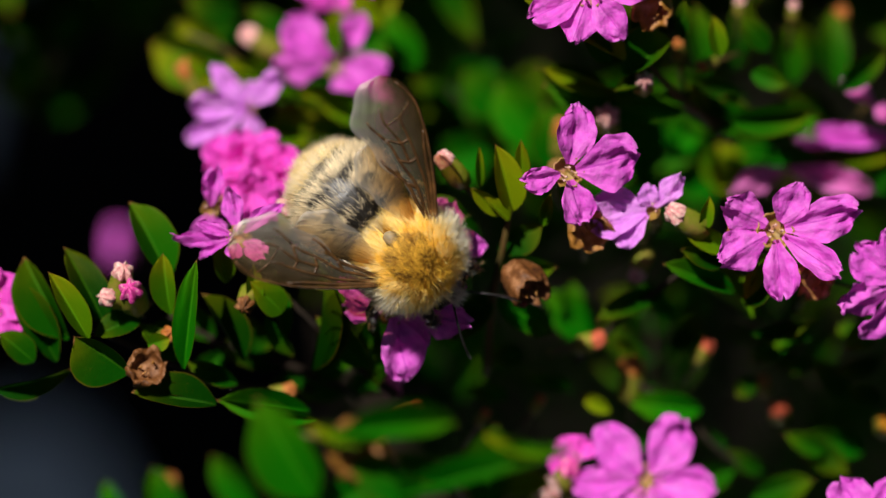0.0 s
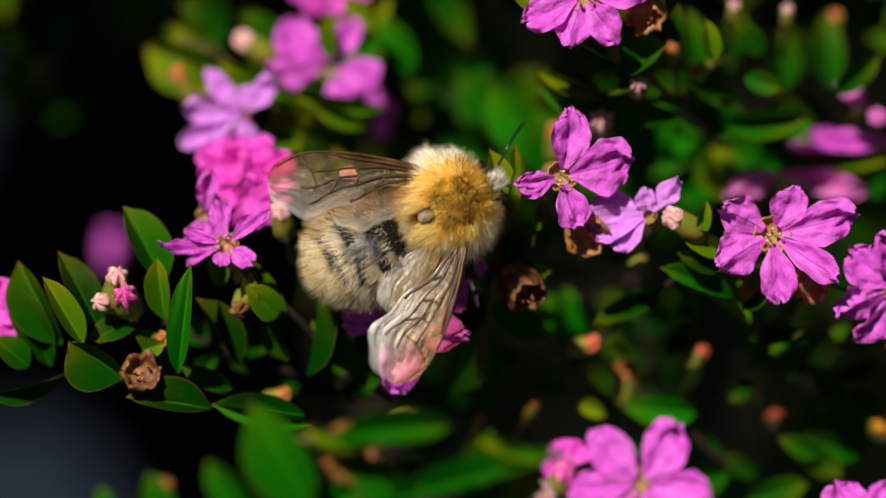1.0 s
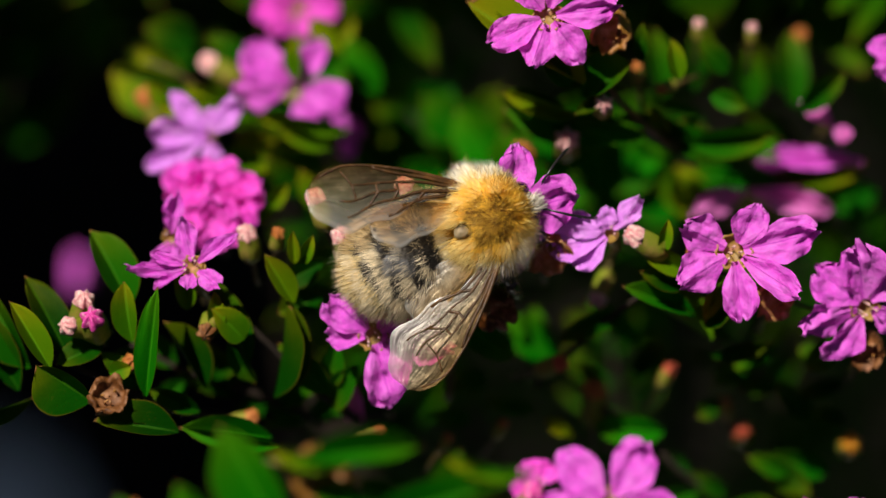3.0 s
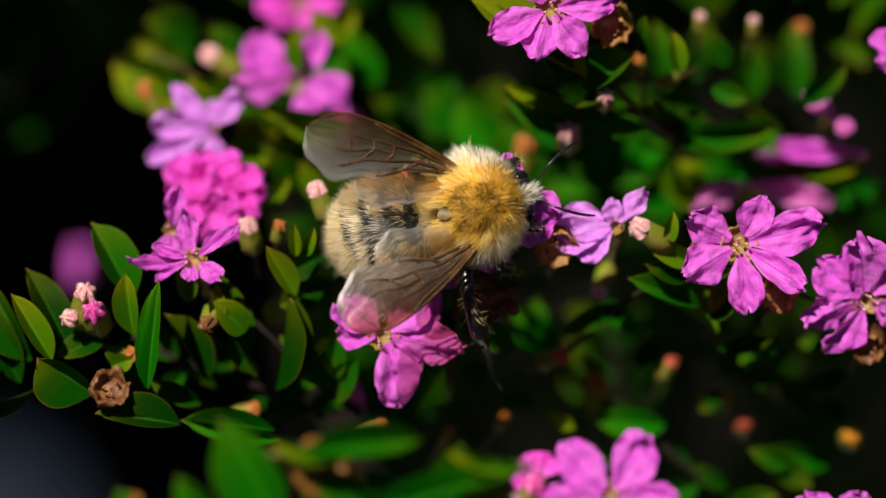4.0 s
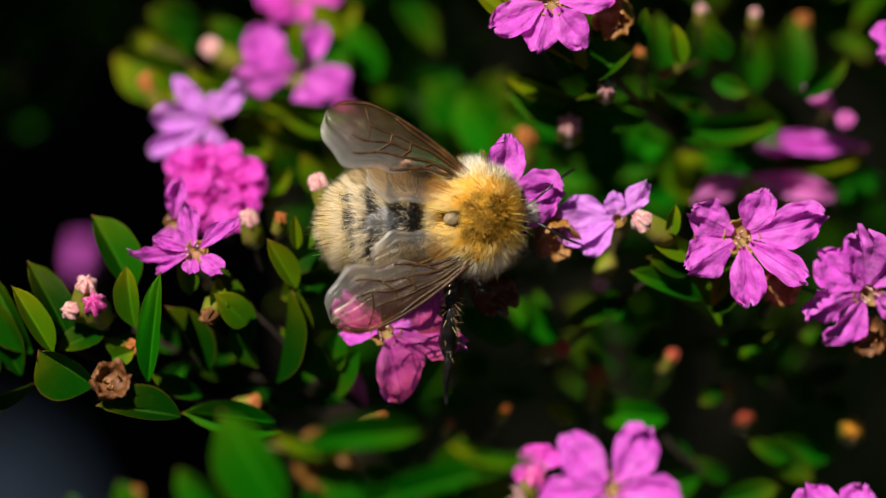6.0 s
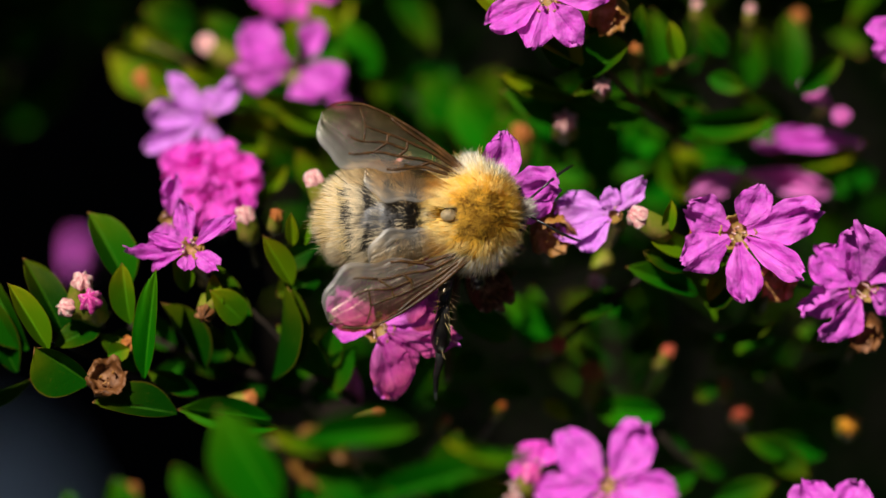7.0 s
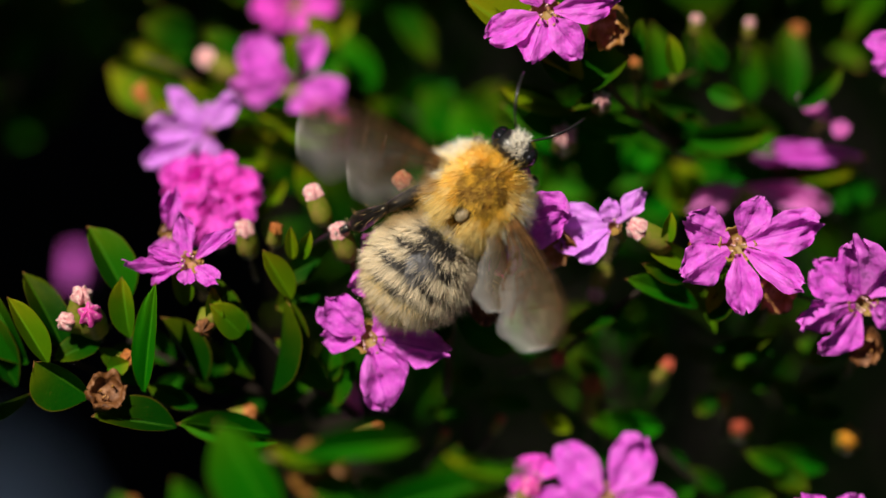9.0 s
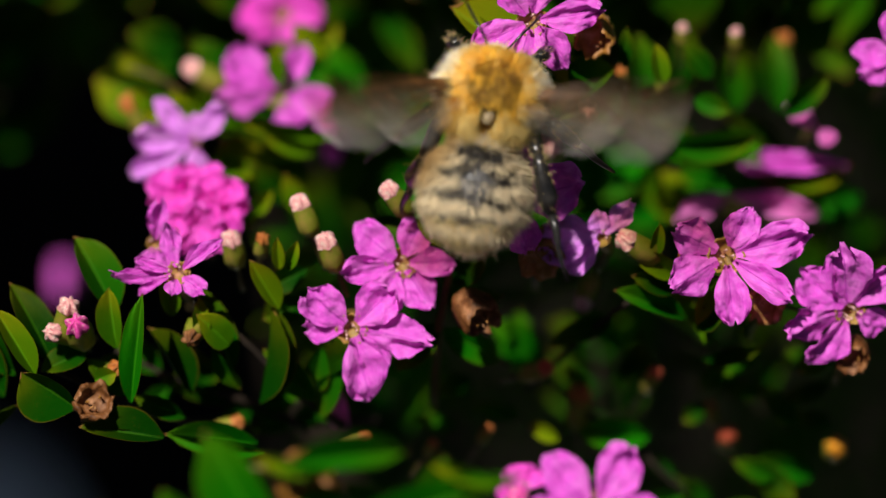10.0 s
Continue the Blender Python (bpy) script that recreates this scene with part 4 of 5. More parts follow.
# overhang above and to the sides, mostly out of view, added to shade the depths
for i in range(46):
    x, y = rnd.uniform(250, 1900), rnd.uniform(-640, -60)
    top = -11 if x > 760 else -18
    if y > -140:
        top -= 4
    twig(x, y - 60, top - rnd.uniform(3, 22), rnd.uniform(0, 360), rnd.uniform(160, 260), 5, 150, rnd.uniform(-1, 3), 200 + i)


def deep_foliage():
    """The body of the shrub down to the soil: many small leaves, kept from the sun by an unseen canopy."""
    r = np.random.RandomState(3)
    verts, faces, uvs = [], [], []
    for i in range(24000):
        deep = i < 6500
        w = r.uniform(-0.32, -0.080) if deep else -0.018 - 0.17 * r.rand() ** 1.5
        if deep:
            x, y = r.normal(0.025 - w * 0.10, 0.06 - w * 0.10), r.normal(0.01, 0.05 - w * 0.15)
        else:
            # canopy leaves above the view, added to block the sun
            x, y = r.uniform(-0.085, 0.055), 0.0170 - 0.075 * w + 0.085 * r.rand()
        p = ORIGIN + U * x + V * y + N * w
        if p.z < 0.02 or (deep and x < -0.004 + 0.04 * w) or (not deep and x < 0 and w > -0.026):
            continue
        ln, wd = r.uniform(0.005, 0.009), r.uniform(0.0016, 0.0026)
        m = Euler(r.uniform(-3.1, 3.1, 3)).to_matrix()
        o = len(verts)
        for s, k in ((0, 0.1), (0.3, 0.9), (0.65, 0.9), (1, 0.05)):
            for c in (-1, 0, 1):
                verts.append(p + m @ Vector((s * ln, c * k * wd, abs(c) * k * wd * 0.4 - s * s * ln * 0.15)))
                uvs.append((s, 0.5 + c * 0.5))
        for q in range(3):
            for c in range(2):
                b = o + q * 3 + c
                faces.append((b, b + 1, b + 4, b + 3))
    return tagged(new("shrub_foliage", mesh_from("shrub_foliage", verts, faces, LEAF, uvs)), "dense dark green foliage inside the shrub, with an unseen canopy added for shade", "foliage", kind="stuff")


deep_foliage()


def woody_stem(x, y, bx, by, seed):
    top = spot(x, y, -62)
    base = Vector((bx, by, -0.01))
    pts = curve_points(base, top, (0.01 * math.sin(seed), 0.012 * math.cos(seed * 2.0), 0), 14)
    root = tagged(new("woody_stem", mesh_from("woody_stem", *tube([p - base for p in pts], [0.0030 - 0.0022 * i / 13 for i in range(14)], 9), WOOD)),
                  "thin brown woody stem of the shrub rising from the soil", "stem", "woody stems of the shrub")
    root.location = base
    return root


for i, (x, y, bx, by) in enumerate(((640, 640, 0.03, 0.10), (900, 700, 0.035, 0.11), (1150, 560, 0.045, 0.105), (1300, 300, 0.05, 0.12), (560, 280, 0.028, 0.12), (760, 860, 0.04, 0.09))):
    woody_stem(x, y, bx, by, i + 1)

# ---- the bee: head towards +x, back towards +z ----
def blob(centre, radii, n=28, m=18, shape=None):
    verts, faces = [], []
    for i in range(m + 1):
        th = math.pi * i / m
        for j in range(n):
            ph = 2 * math.pi * j / n
            p = Vector((-math.cos(th), math.sin(th) * math.cos(ph), math.sin(th) * math.sin(ph)))
            if shape:
                p = shape(p)
            verts.append(Vector(centre) + Vector((p.x * radii[0], p.y * radii[1], p.z * radii[2])))
    for i in range(m):
        for j in range(n):
            j2 = (j + 1) % n
            faces.append((i * n + j, (i + 1) * n + j, (i + 1) * n + j2, i * n + j2))
    return verts, faces


def fur(name, mat, centre, radii, count, length, width, seed, keep, sweep=0.5, spread=0.35, shape=None, droop=0.15, clump=0.5):
    """Hairs standing on a rounded body, combed backwards; keep(p) picks where, p on the unit ball."""
    r = np.random.RandomState(seed)
    verts, faces, uvs, lie = [], [], [], []
    made = 0
    while made < count:
        d = r.normal(size=3)
        p = Vector(d / np.linalg.norm(d))
        if not keep(p, r):
            continue
        made += 1
        q = shape(p) if shape else p
        root = Vector(centre) + Vector((q.x * radii[0], q.y * radii[1], q.z * radii[2]))
        nrm = Vector((p.x / radii[0], p.y / radii[1], p.z / radii[2])).normalized()
        tuft = noise.noise_vector(root * 1500 + Vector((seed, 0, 0))) * clump
        way = (nrm + Vector((-sweep, 0, 0)) + tuft + Vector(r.normal(size=3)) * spread * 0.6).normalized()
        if way.dot(nrm) < 0.15:
            way = (way + nrm * 0.6).normalized()
        ln = length * r.uniform(0.6, 1.2) * MM
        side = way.cross(Vector(r.normal(size=3))).normalized() * width * 0.5 * MM
        if side.cross(way).dot(nrm) < 0:
            side = -side
        bend = (Vector((-1, 0, -0.3)) * droop + tuft * 0.4 + Vector(r.normal(size=3)) * 0.07) * ln
        o = len(verts)
        a, b, c = root - nrm * 0.05 * MM, root + way * ln * 0.55 + bend * 0.3, root + way * ln + bend
        verts += [a - side, a + side, b - side * 0.8, b + side * 0.8, c]
        uvs += [(0, 0), (0, 1), (0.55, 0), (0.55, 1), (1, 0.5)]
        lie += [(nrm * 0.7 + Vector((0, 0, 0.25)) + side.cross(way).normalized() * 0.35).normalized()] * 5
        faces += [(o, o + 1, o + 3, o + 2), (o + 2, o + 3, o + 4)]
    return mesh_from(name, verts, faces, mat, uvs, smooth=True, normals=lie)


def abdomen_shape(p):
    """Egg-shaped, in overlapping rings that step down at their rear edges."""
    k = 1.0 - 0.16 * max(0.0, -p.x) ** 2 - 0.18 * max(0.0, p.x) ** 3
    ring = ((p.x + 1.1) / 0.40) % 1.0
    k *= 1.0 - 0.030 * ring
    return Vector((p.x, p.y * k, p.z * k))


def wing_pieces(length, width, lead):
    """Membrane of a wing along +x, its stiff front edge towards lead * y; ribs of fine folds."""
    rows, cols = 34, 30
    def span(s):
        front = 0.10 * math.sin(math.pi * s) * width + 0.02 * width
        rear = -width * (0.10 + 0.84 * math.sin(0.5 * math.pi * min(1, s * 1.22)) ** 2.3)
        tip = math.sqrt(max(0.0, 1 - max(0.0, (s - 0.72) / 0.28) ** 2.4))
        mid = -0.38 * width * min(1, s * 1.3)
        rear += 0.045 * width * math.sin(s * 24) * min(1, 2 * s)
        return mid + (front - mid) * tip, mid + (rear - mid) * tip
    def place(s, c):
        f, b = span(s)
        y = f + (b - f) * c
        z = 0.020 * width * math.sin(c * 13 + s * 3.5 + 3.5 * noise.noise(Vector((s * 3, c * 3, 2)))) * c * min(1, 1.4 * s * s + 0.2 * s) + 0.03 * length * math.sin(math.pi * s) * (1 - c) - 0.02 * length * c * s
        z += 0.017 * width * noise.noise(Vector((s * 8, c * 11, width * 900))) * min(1, 1.6 * s)
        return Vector((s * length, lead * y, z))
    verts = [place(i / rows, j / cols) for i in range(rows + 1) for j in range(cols + 1)]
    faces = [(i * (cols + 1) + j, i * (cols + 1) + j + 1, (i + 1) * (cols + 1) + j + 1, (i + 1) * (cols + 1) + j) for i in range(rows) for j in range(cols)]
    uvs = [(i / rows, j / cols) for i in range(rows + 1) for j in range(cols + 1)]
    return verts, faces, place, uvs


def wing(bee, lead, hinge, side):
    v, f, place, uv = wing_pieces(SPAN, 3.7 * MM, lead)
    fore = part("forewing", mesh_from("forewing", v, f, WING, uv), bee, Matrix.Translation(hinge), "translucent smoky brown forewing")
    runs = [[(0, 0.02), (0.3, 0.0), (0.62, 0.0), (0.82, 0.02), (0.95, 0.12)], [(0, 0.2), (0.3, 0.12), (0.55, 0.08), (0.64, 0.03)],
            [(0, 0.4), (0.25, 0.30), (0.48, 0.26), (0.60, 0.30), (0.74, 0.30), (0.82, 0.10)], [(0, 0.7), (0.25, 0.62), (0.48, 0.60), (0.62, 0.68)],
            [(0.48, 0.26), (0.46, 0.42), (0.48, 0.60)], [(0.60, 0.30), (0.58, 0.46), (0.62, 0.68)], [(0.46, 0.42), (0.58, 0.46), (0.70, 0.52), (0.74, 0.30)],
            [(0, 0.9), (0.3, 0.88), (0.5, 0.92)], [(0.62, 0.68), (0.74, 0.76)], [(0.70, 0.52), (0.80, 0.56)], [(0.30, 0.62), (0.34, 0.88)]]
    for ri, run in enumerate(runs):
        fine, bold = [], 1.7 if ri < 2 else 1.35
        for (s0, c0), (s1, c1) in zip(run, run[1:]):
            fine += [place(s0 + (s1 - s0) * k / 4, c0 + (c1 - c0) * k / 4) for k in range(4)]
        fine.append(place(*run[-1]))
        n = len(fine)
        part("vein", mesh_from("vein", *tube(fine, [bold * (0.095 - 0.058 * min(1, p.x / (7 * MM))) * MM for p in fine], 5), VEIN), fore)
    v, f, place, uv = wing_pieces(6.3 * MM, 2.3 * MM, lead)
    hind = part("hindwing", mesh_from("hindwing", v, f, WING, uv), fore,
                Matrix.Translation((-0.5 * MM, -lead * 0.9 * MM, -0.15 * MM)) @ Matrix.Rotation(-lead * radians(9), 4, "Z"), "translucent hindwing")
    return fore


def leg(bee, hip, side, femur, tibia, tarsus, name_label, hairy=False):
    """A jointed leg reaching out along +x of its own space, then down."""
    p0 = Vector((0, 0, 0))
    p1 = Vector((femur * 0.86, 0, femur * 0.42)) * MM
    p2 = p1 + Vector((tibia * 0.80, 0, -tibia * 0.55)) * MM
    toes = [p2 + Vector((tarsus * (0.25 * i) * 0.86, 0.06 * math.sin(i * 2), -tarsus * (0.25 * i) * (0.30 + 0.07 * i))) * MM for i in range(5)]
    pieces = [tube([p0, p0.lerp(p1, 0.3), p0.lerp(p1, 0.75), p1], [0.32 * MM, 0.44 * MM, 0.40 * MM, 0.28 * MM], 8),
              tube([p1, p1.lerp(p2, 0.2), p1.lerp(p2, 0.75), p2], [0.26 * MM, 0.38 * MM, (0.6 if hairy else 0.42) * MM, 0.30 * MM], 8),
              tube(toes, [0.28 * MM, 0.25 * MM, 0.20 * MM, 0.15 * MM, 0.08 * MM], 6)]
    ob = part("leg", mesh_from("leg", *joined(pieces), CHITIN), bee, Matrix.Translation(hip), name_label)
    r = np.random.RandomState(int(1000 * abs(hip[0]) + 7 + side))
    verts, faces, uvs = [], [], []
    for i in range(230 if hairy else 120):
        s = r.uniform(0, 1)
        c = p0.lerp(p1, s * 2) if s < 0.5 else p1.lerp(p2, s * 2 - 1)
        d = Vector(r.normal(size=3)).normalized()
        ln = r.uniform(0.35, 0.8) * MM
        w = d.cross(Vector(r.normal(size=3))).normalized() * 0.02 * MM
        o = len(verts)
        verts += [c + d * 0.2 * MM - w, c + d * 0.2 * MM + w, c + d * (0.2 * MM + ln) + Vector((0.3, 0, -0.1)) * ln]
        uvs += [(0, 0), (0, 1), (1, 0.5)]
        faces.append((o, o + 1, o + 2))
    part("leg_fur", mesh_from("leg_fur", verts, faces, FUR_BUFF, uvs, smooth=False), ob, label="pale buff bristles", kind="stuff")
    return ob


def build_bee():
    bee = empty("bumblebee", at(735, 460, 5), "furry ginger and cream carder bumblebee foraging on the flowers", "bee")
    bee.rotation_mode = "QUATERNION"
    # thorax
    tc, tr = (0, 0, 0), (1.98 * MM, 2.38 * MM, 1.95 * MM)
    thorax = part("thorax", mesh_from("thorax", *blob(tc, tr), SKIN), bee, label="thorax with ginger fur")

    def crown(p):
        return p.z > 0.1 and (p.x - 0.16) ** 2 / 0.36 + p.y ** 2 / 0.25 < 1 + 0.5 * noise.noise(p * 3.0)

    def scute(p):
        return p.z > 0 and (p.x + 0.58) ** 2 / 0.085 + p.y ** 2 / 0.042 < 1

    def flank(p):
        return abs(p.y) + 0.25 * abs(p.x) + 0.12 * noise.noise(p * 4.0)
    part("ginger_fur", fur("ginger_fur", FUR_GINGER, tc, tr, 15000, 0.76, 0.026, 1, lambda p, r: p.z > -0.1 and flank(p) < 0.80 and not scute(p)
         and not (crown(p) and r.rand() < 0.45), 0.30, 0.30), thorax, kind="stuff")
    part("brown_fur", fur("brown_fur", FUR_BROWN, tc, tr, 2600, 0.72, 0.028, 2, lambda p, r: crown(p) and not scute(p), 0.3, 0.40), thorax, label="darker brown fur on the crown", kind="stuff")
    part("yellow_fur", fur("yellow_fur", FUR_YELLOW, tc, tr, 9000, 0.92, 0.026, 21, lambda p, r: p.z > -0.1 and not scute(p) and (0.58 < flank(p) < 0.92 or (p.x < -0.45 and abs(p.y) > 0.16))
         and not crown(p), 0.30, 0.28), thorax, label="pale yellow fur round the crown and before the waist", kind="stuff")
    part("cream_fur", fur("cream_fur", FUR_CREAM, tc, tr, 15000, 1.04, 0.026, 3, lambda p, r: (flank(p) > 0.80 or p.z < 0.0 or p.x < -0.90) and p.z > -0.6 and p.x < 0.9, 0.15, 0.30), thorax,
         label="cream fur on the flanks", kind="stuff")
    part("collar_fur", fur("collar_fur", FUR_YELLOW, tc, tr, 5200, 1.25, 0.025, 23, lambda p, r: p.x < -0.52 and p.z > -0.3 and not scute(p), 0.55, 0.30, clump=0.3), thorax,
         label="long pale fur behind the wings", kind="stuff")
    part("scutellum", mesh_from("scutellum", *blob((-1.46 * MM, 0, 1.50 * MM), (0.44 * MM, 0.38 * MM, 0.40 * MM), 18, 12), SCUTE), thorax, label="bald glossy grey spot")
    part("guard_hair", fur("guard_hair", FUR_YELLOW, tc, tr, 900, 1.3, 0.026, 8, lambda p, r: not crown(p) and not scute(p) and p.z > -0.2, 0.15, 0.30), thorax, kind="stuff")
    # abdomen
    ac, ar = Vector((-5.3 * MM, 0, -0.55 * MM)), (2.9 * MM, 2.65 * MM, 2.3 * MM)
    abdomen = part("abdomen", mesh_from("abdomen", *blob(ac, ar, 44, 60, abdomen_shape), TERGITE), bee, label="abdomen with cream and black banded fur, bald and glossy on top")

    def bald(p):
        return (p.x - 0.08) ** 2 / 0.15 + p.y ** 2 / 0.11 < 1 + 0.6 * noise.noise(p * 3.0) and p.z > 0

    def band(p):
        return 0.5 + 0.5 * math.cos((p.x - 0.10) * 15.7 + 1.0 * noise.noise(p * 3.0))

    def side(p):
        return abs(p.y) > 0.66 + 0.12 * noise.noise(p * 4.0) or p.z < 0.25

    def dark(p):
        return p.z > 0 and ((p.x - 0.60) / 0.19) ** 2 + (p.y / 0.42) ** 2 < 1 + 0.9 * noise.noise(p * 6.0)
    part("cream_fringe", fur("cream_fringe", FUR_SAND, ac, ar, 15000, 0.88, 0.024, 4, lambda p, r: (band(p) > 0.54 or r.rand() < 0.07) and not (dark(p) and r.rand() < 0.75) and p.x > -0.75 and not (bald(p) and r.rand() < 0.82),
         0.62, 0.22, abdomen_shape, clump=0.28), abdomen, label="cream fringes along the rear edges of the rings", kind="stuff")
    part("cream_fur", fur("cream_fur", FUR_SAND, ac, ar, 14000, 0.80, 0.024, 10, lambda p, r: (side(p) or (p.x > 0.55 and not dark(p))) and (band(p) > 0.3 or r.rand() < 0.45), 0.42, 0.26, abdomen_shape, clump=0.28),
         abdomen, label="cream fur on the flanks", kind="stuff")
    part("black_fur", fur("black_fur", FUR_BLACK, ac, ar, 7500, 0.46, 0.028, 5, lambda p, r: p.z > -0.2 and ((dark(p) and r.rand() < 0.4) or (band(p) < 0.50 and p.x < 0.5 and p.x > -0.62 and abs(p.y) < 0.72 + 0.2 * noise.noise(p * 4.0)))
         and not (bald(p) and r.rand() < 0.90), 0.6, 0.25, abdomen_shape, clump=0.28), abdomen, label="black bands of fur", kind="stuff")
    part("black_patch", fur("black_patch", FUR_BLACK, ac, ar, 800, 0.66, 0.026, 24, lambda p, r: dark(p) or (0.30 < p.x < 0.86 and abs(p.y) < 0.5 and p.z > 0 and r.rand() < 0.35), 0.35, 0.5, abdomen_shape, clump=0.4),
         abdomen, label="tuft of black fur behind the waist", kind="stuff")
    part("waist_fur", fur("waist_fur", FUR_CREAM, ac, ar, 3800, 1.05, 0.024, 22, lambda p, r: p.x > 0.74 and p.z > -0.3, -0.15, 0.35, abdomen_shape, clump=0.28), abdomen, label="pale fur at the waist", kind="stuff")
    part("buff_fur", fur("buff_fur", FUR_BUFF, ac, ar, 6000, 0.70, 0.026, 6, lambda p, r: p.x < -0.50 + 0.1 * noise.noise(p * 4.0), 0.6, 0.25, abdomen_shape, clump=0.28), abdomen, label="buff tail fur", kind="stuff")
    part("guard_hair", fur("guard_hair", FUR_SAND, ac, ar, 900, 1.05, 0.024, 9, lambda p, r: not bald(p) and not dark(p) and p.z > -0.4 and p.x < 0.8, 0.4, 0.25, abdomen_shape, clump=0.28), abdomen, kind="stuff")
    # head
    hc = Vector((3.0 * MM, 0, -0.5 * MM))
    head = part("head", mesh_from("head", *blob(hc, (0.95 * MM, 1.35 * MM, 1.25 * MM), 24, 16), CHITIN), bee, label="black head")
    for sy in (-1, 1):
        part("eye", mesh_from("eye", *blob(hc + Vector((0.12 * MM, sy * 0.98 * MM, -0.05 * MM)), (0.62 * MM, 0.46 * MM, 1.0 * MM), 18, 12), EYE_BLACK), head, label="glossy black eye")
        a0 = hc + Vector((0.75, sy * 0.35, 0.45)) * MM
        a1 = a0 + Vector((0.9, sy * 0.75, 0.75)) * MM
        pts = [a0, a0.lerp(a1, 0.5), a1] + [a1 + Vector((0.42 * i, sy * (0.30 * i - 0.02 * i * i), 0.02 * i - 0.04 * i * i)) * MM for i in range(1, 6)]
        part("antenna", mesh_from("antenna", *tube(pts, [0.08 * MM, 0.065 * MM, 0.065 * MM, 0.078 * MM, 0.082 * MM, 0.082 * MM, 0.078 * MM, 0.05 * MM], 7), CHITIN), head, label="thin black antenna")
    hr = (0.95 * MM, 1.35 * MM, 1.25 * MM)
    part("face_fur", fur("face_fur", FUR_CREAM, hc, hr, 480, 0.5, 0.024, 7, lambda p, r: p.z > 0.3 and abs(p.y) < 0.34 and p.x > -0.3, -0.3, 0.35, droop=-0.1), head, label="whitish tuft", kind="stuff")
    part("tongue", mesh_from("tongue", *tube([hc + Vector((0.5, 0, -0.9)) * MM, hc + Vector((0.9, 0, -1.8)) * MM, hc + Vector((0.95, 0, -2.8)) * MM], [0.2 * MM, 0.14 * MM, 0.08 * MM], 7), CHITIN), head)
    legs = []
    for sy in (1, -1):
        legs.append(leg(bee, Vector((1.2, sy * 1.3, -1.4)) * MM, sy, 1.7, 1.9, 2.2, "black foreleg"))
        legs.append(leg(bee, Vector((-0.3, sy * 1.9, -1.2)) * MM, sy, 2.0, 2.3, 2.8, "black middle leg"))
        legs.append(leg(bee, Vector((-1.6, sy * 2.4, -1.0)) * MM, sy, 2.7, 3.5, 3.6, "black hind leg with a broad bristly shin", True))
    wings = [wing(bee, -1, HINGE_L, 1), wing(bee, 1, HINGE_R, -1)]
    return bee, legs, wings, head


HINGE_L = Vector((0.2, 1.75, 1.15)) * MM
HINGE_R = Vector((0.2, -1.75, 1.15)) * MM
BEE, LEGS, WINGS, HEAD = build_bee()

# Bee's way: seconds, thorax and abdomen on the drifting plan, tips of its wings (None: beating in flight)
BEE_ROWS = [
    (0.0, 735, 460, 610, 350, 690, 130, 400, 455), (0.2, 729, 446, 589, 369, 632, 140, 395, 540), (0.4, 771, 446, 607, 427, 549, 205, 490, 626),
    (0.6, 792, 422, 605, 427, 528, 235, 554, 668), (0.8, 799, 380, 612, 450, 488, 259, 640, 672), (1.0, 795, 362, 625, 452, 440, 300, 710, 682),
    (1.2, 776, 322, 631, 439, 448, 310, 771, 626), (1.4, 838, 310, 680, 420, 507, 240, 780, 614), (1.6, 857, 334, 705, 462, 525, 306, 839, 672),
    (1.8, 853, 341, 708, 474, 514, 334, 806, 689), (2.0, 855, 345, 698, 455, 523, 341, 811, 672), (2.2, 857, 357, 712, 462, 525, 330, 785, 691),
    (2.5, 882, 402, 735, 516, 560, 370, 848, 770), (2.7, 868, 392, 705, 492, 549, 352, 765, 731), (3.25, 860, 388, 695, 455, 547, 300, 700, 700), (3.8, 847, 382, 687, 422, 547, 240, 652, 661),
    (4.0, 844, 366, 684, 408, 554, 205, 635, 591), (4.2, 850, 365, 676, 390, 555, 170, 600, 567), (4.5, 842, 385, 665, 402, 562, 162, 548, 575),
    (5.0, 848, 386, 666, 400, 566, 164, 550, 590), (5.5, 849, 386, 666, 400, 570, 166, 556, 597), (6.2, 844, 384, 662, 392, 568, 168, 556, 600), (6.8, 838, 380, 659, 382, 566, 170, 556, 602),
    (7.0, 841, 380, 655, 388, 552, 170, 545, 602), (7.2, 841, 373, 671, 392, 537, 198, 607, 626), (7.4, 834, 349, 675, 407, 511, 270, 687, 652),
    (7.5, 828, 338, 667, 436, 482, 285, 730, 655), (7.7, 834, 297, 705, 407, 483, 335, 775, 613), (8.0, 810, 320, 690, 450, 502, 395, 860, 634),
    (8.2, 828, 258, 680, 390, 469, 214, 818, 538), (8.4, 864, 349, 717, 430, 530, 244, 764, 687), (8.5, 888, 390, 728, 474, 570, 280, 802, 738),
    (8.6, 905, 372, 738, 465, 605, 244, 869, 706), (8.7, 902, 337, 729, 442, 596, 192, 829, 622), (8.8, 890, 325, 724, 446, 584, 178, 836, 613),
    (8.9, 868, 335, 728, 459, None, None, None, None), (9.0, 850, 342, 738, 482, None, None, None, None), (9.1, 822, 317, 719, 452, None, None, None, None),
    (9.2, 789, 242, 707, 394, None, None, None, None), (9.3, 782, 219, 717, 382, None, None, None, None), (9.4, 800, 186, 724, 356, None, None, None, None),
    (9.5, 808, 174, 755, 350, None, None, None, None), (9.6, 806, 184, 800, 370, None, None, None, None), (9.7, 845, 195, 850, 400, None, None, None, None),
    (9.8, 852, 200, 858, 392, None, None, None, None), (10.0, 874, 164, 842, 346, None, None, None, None)]


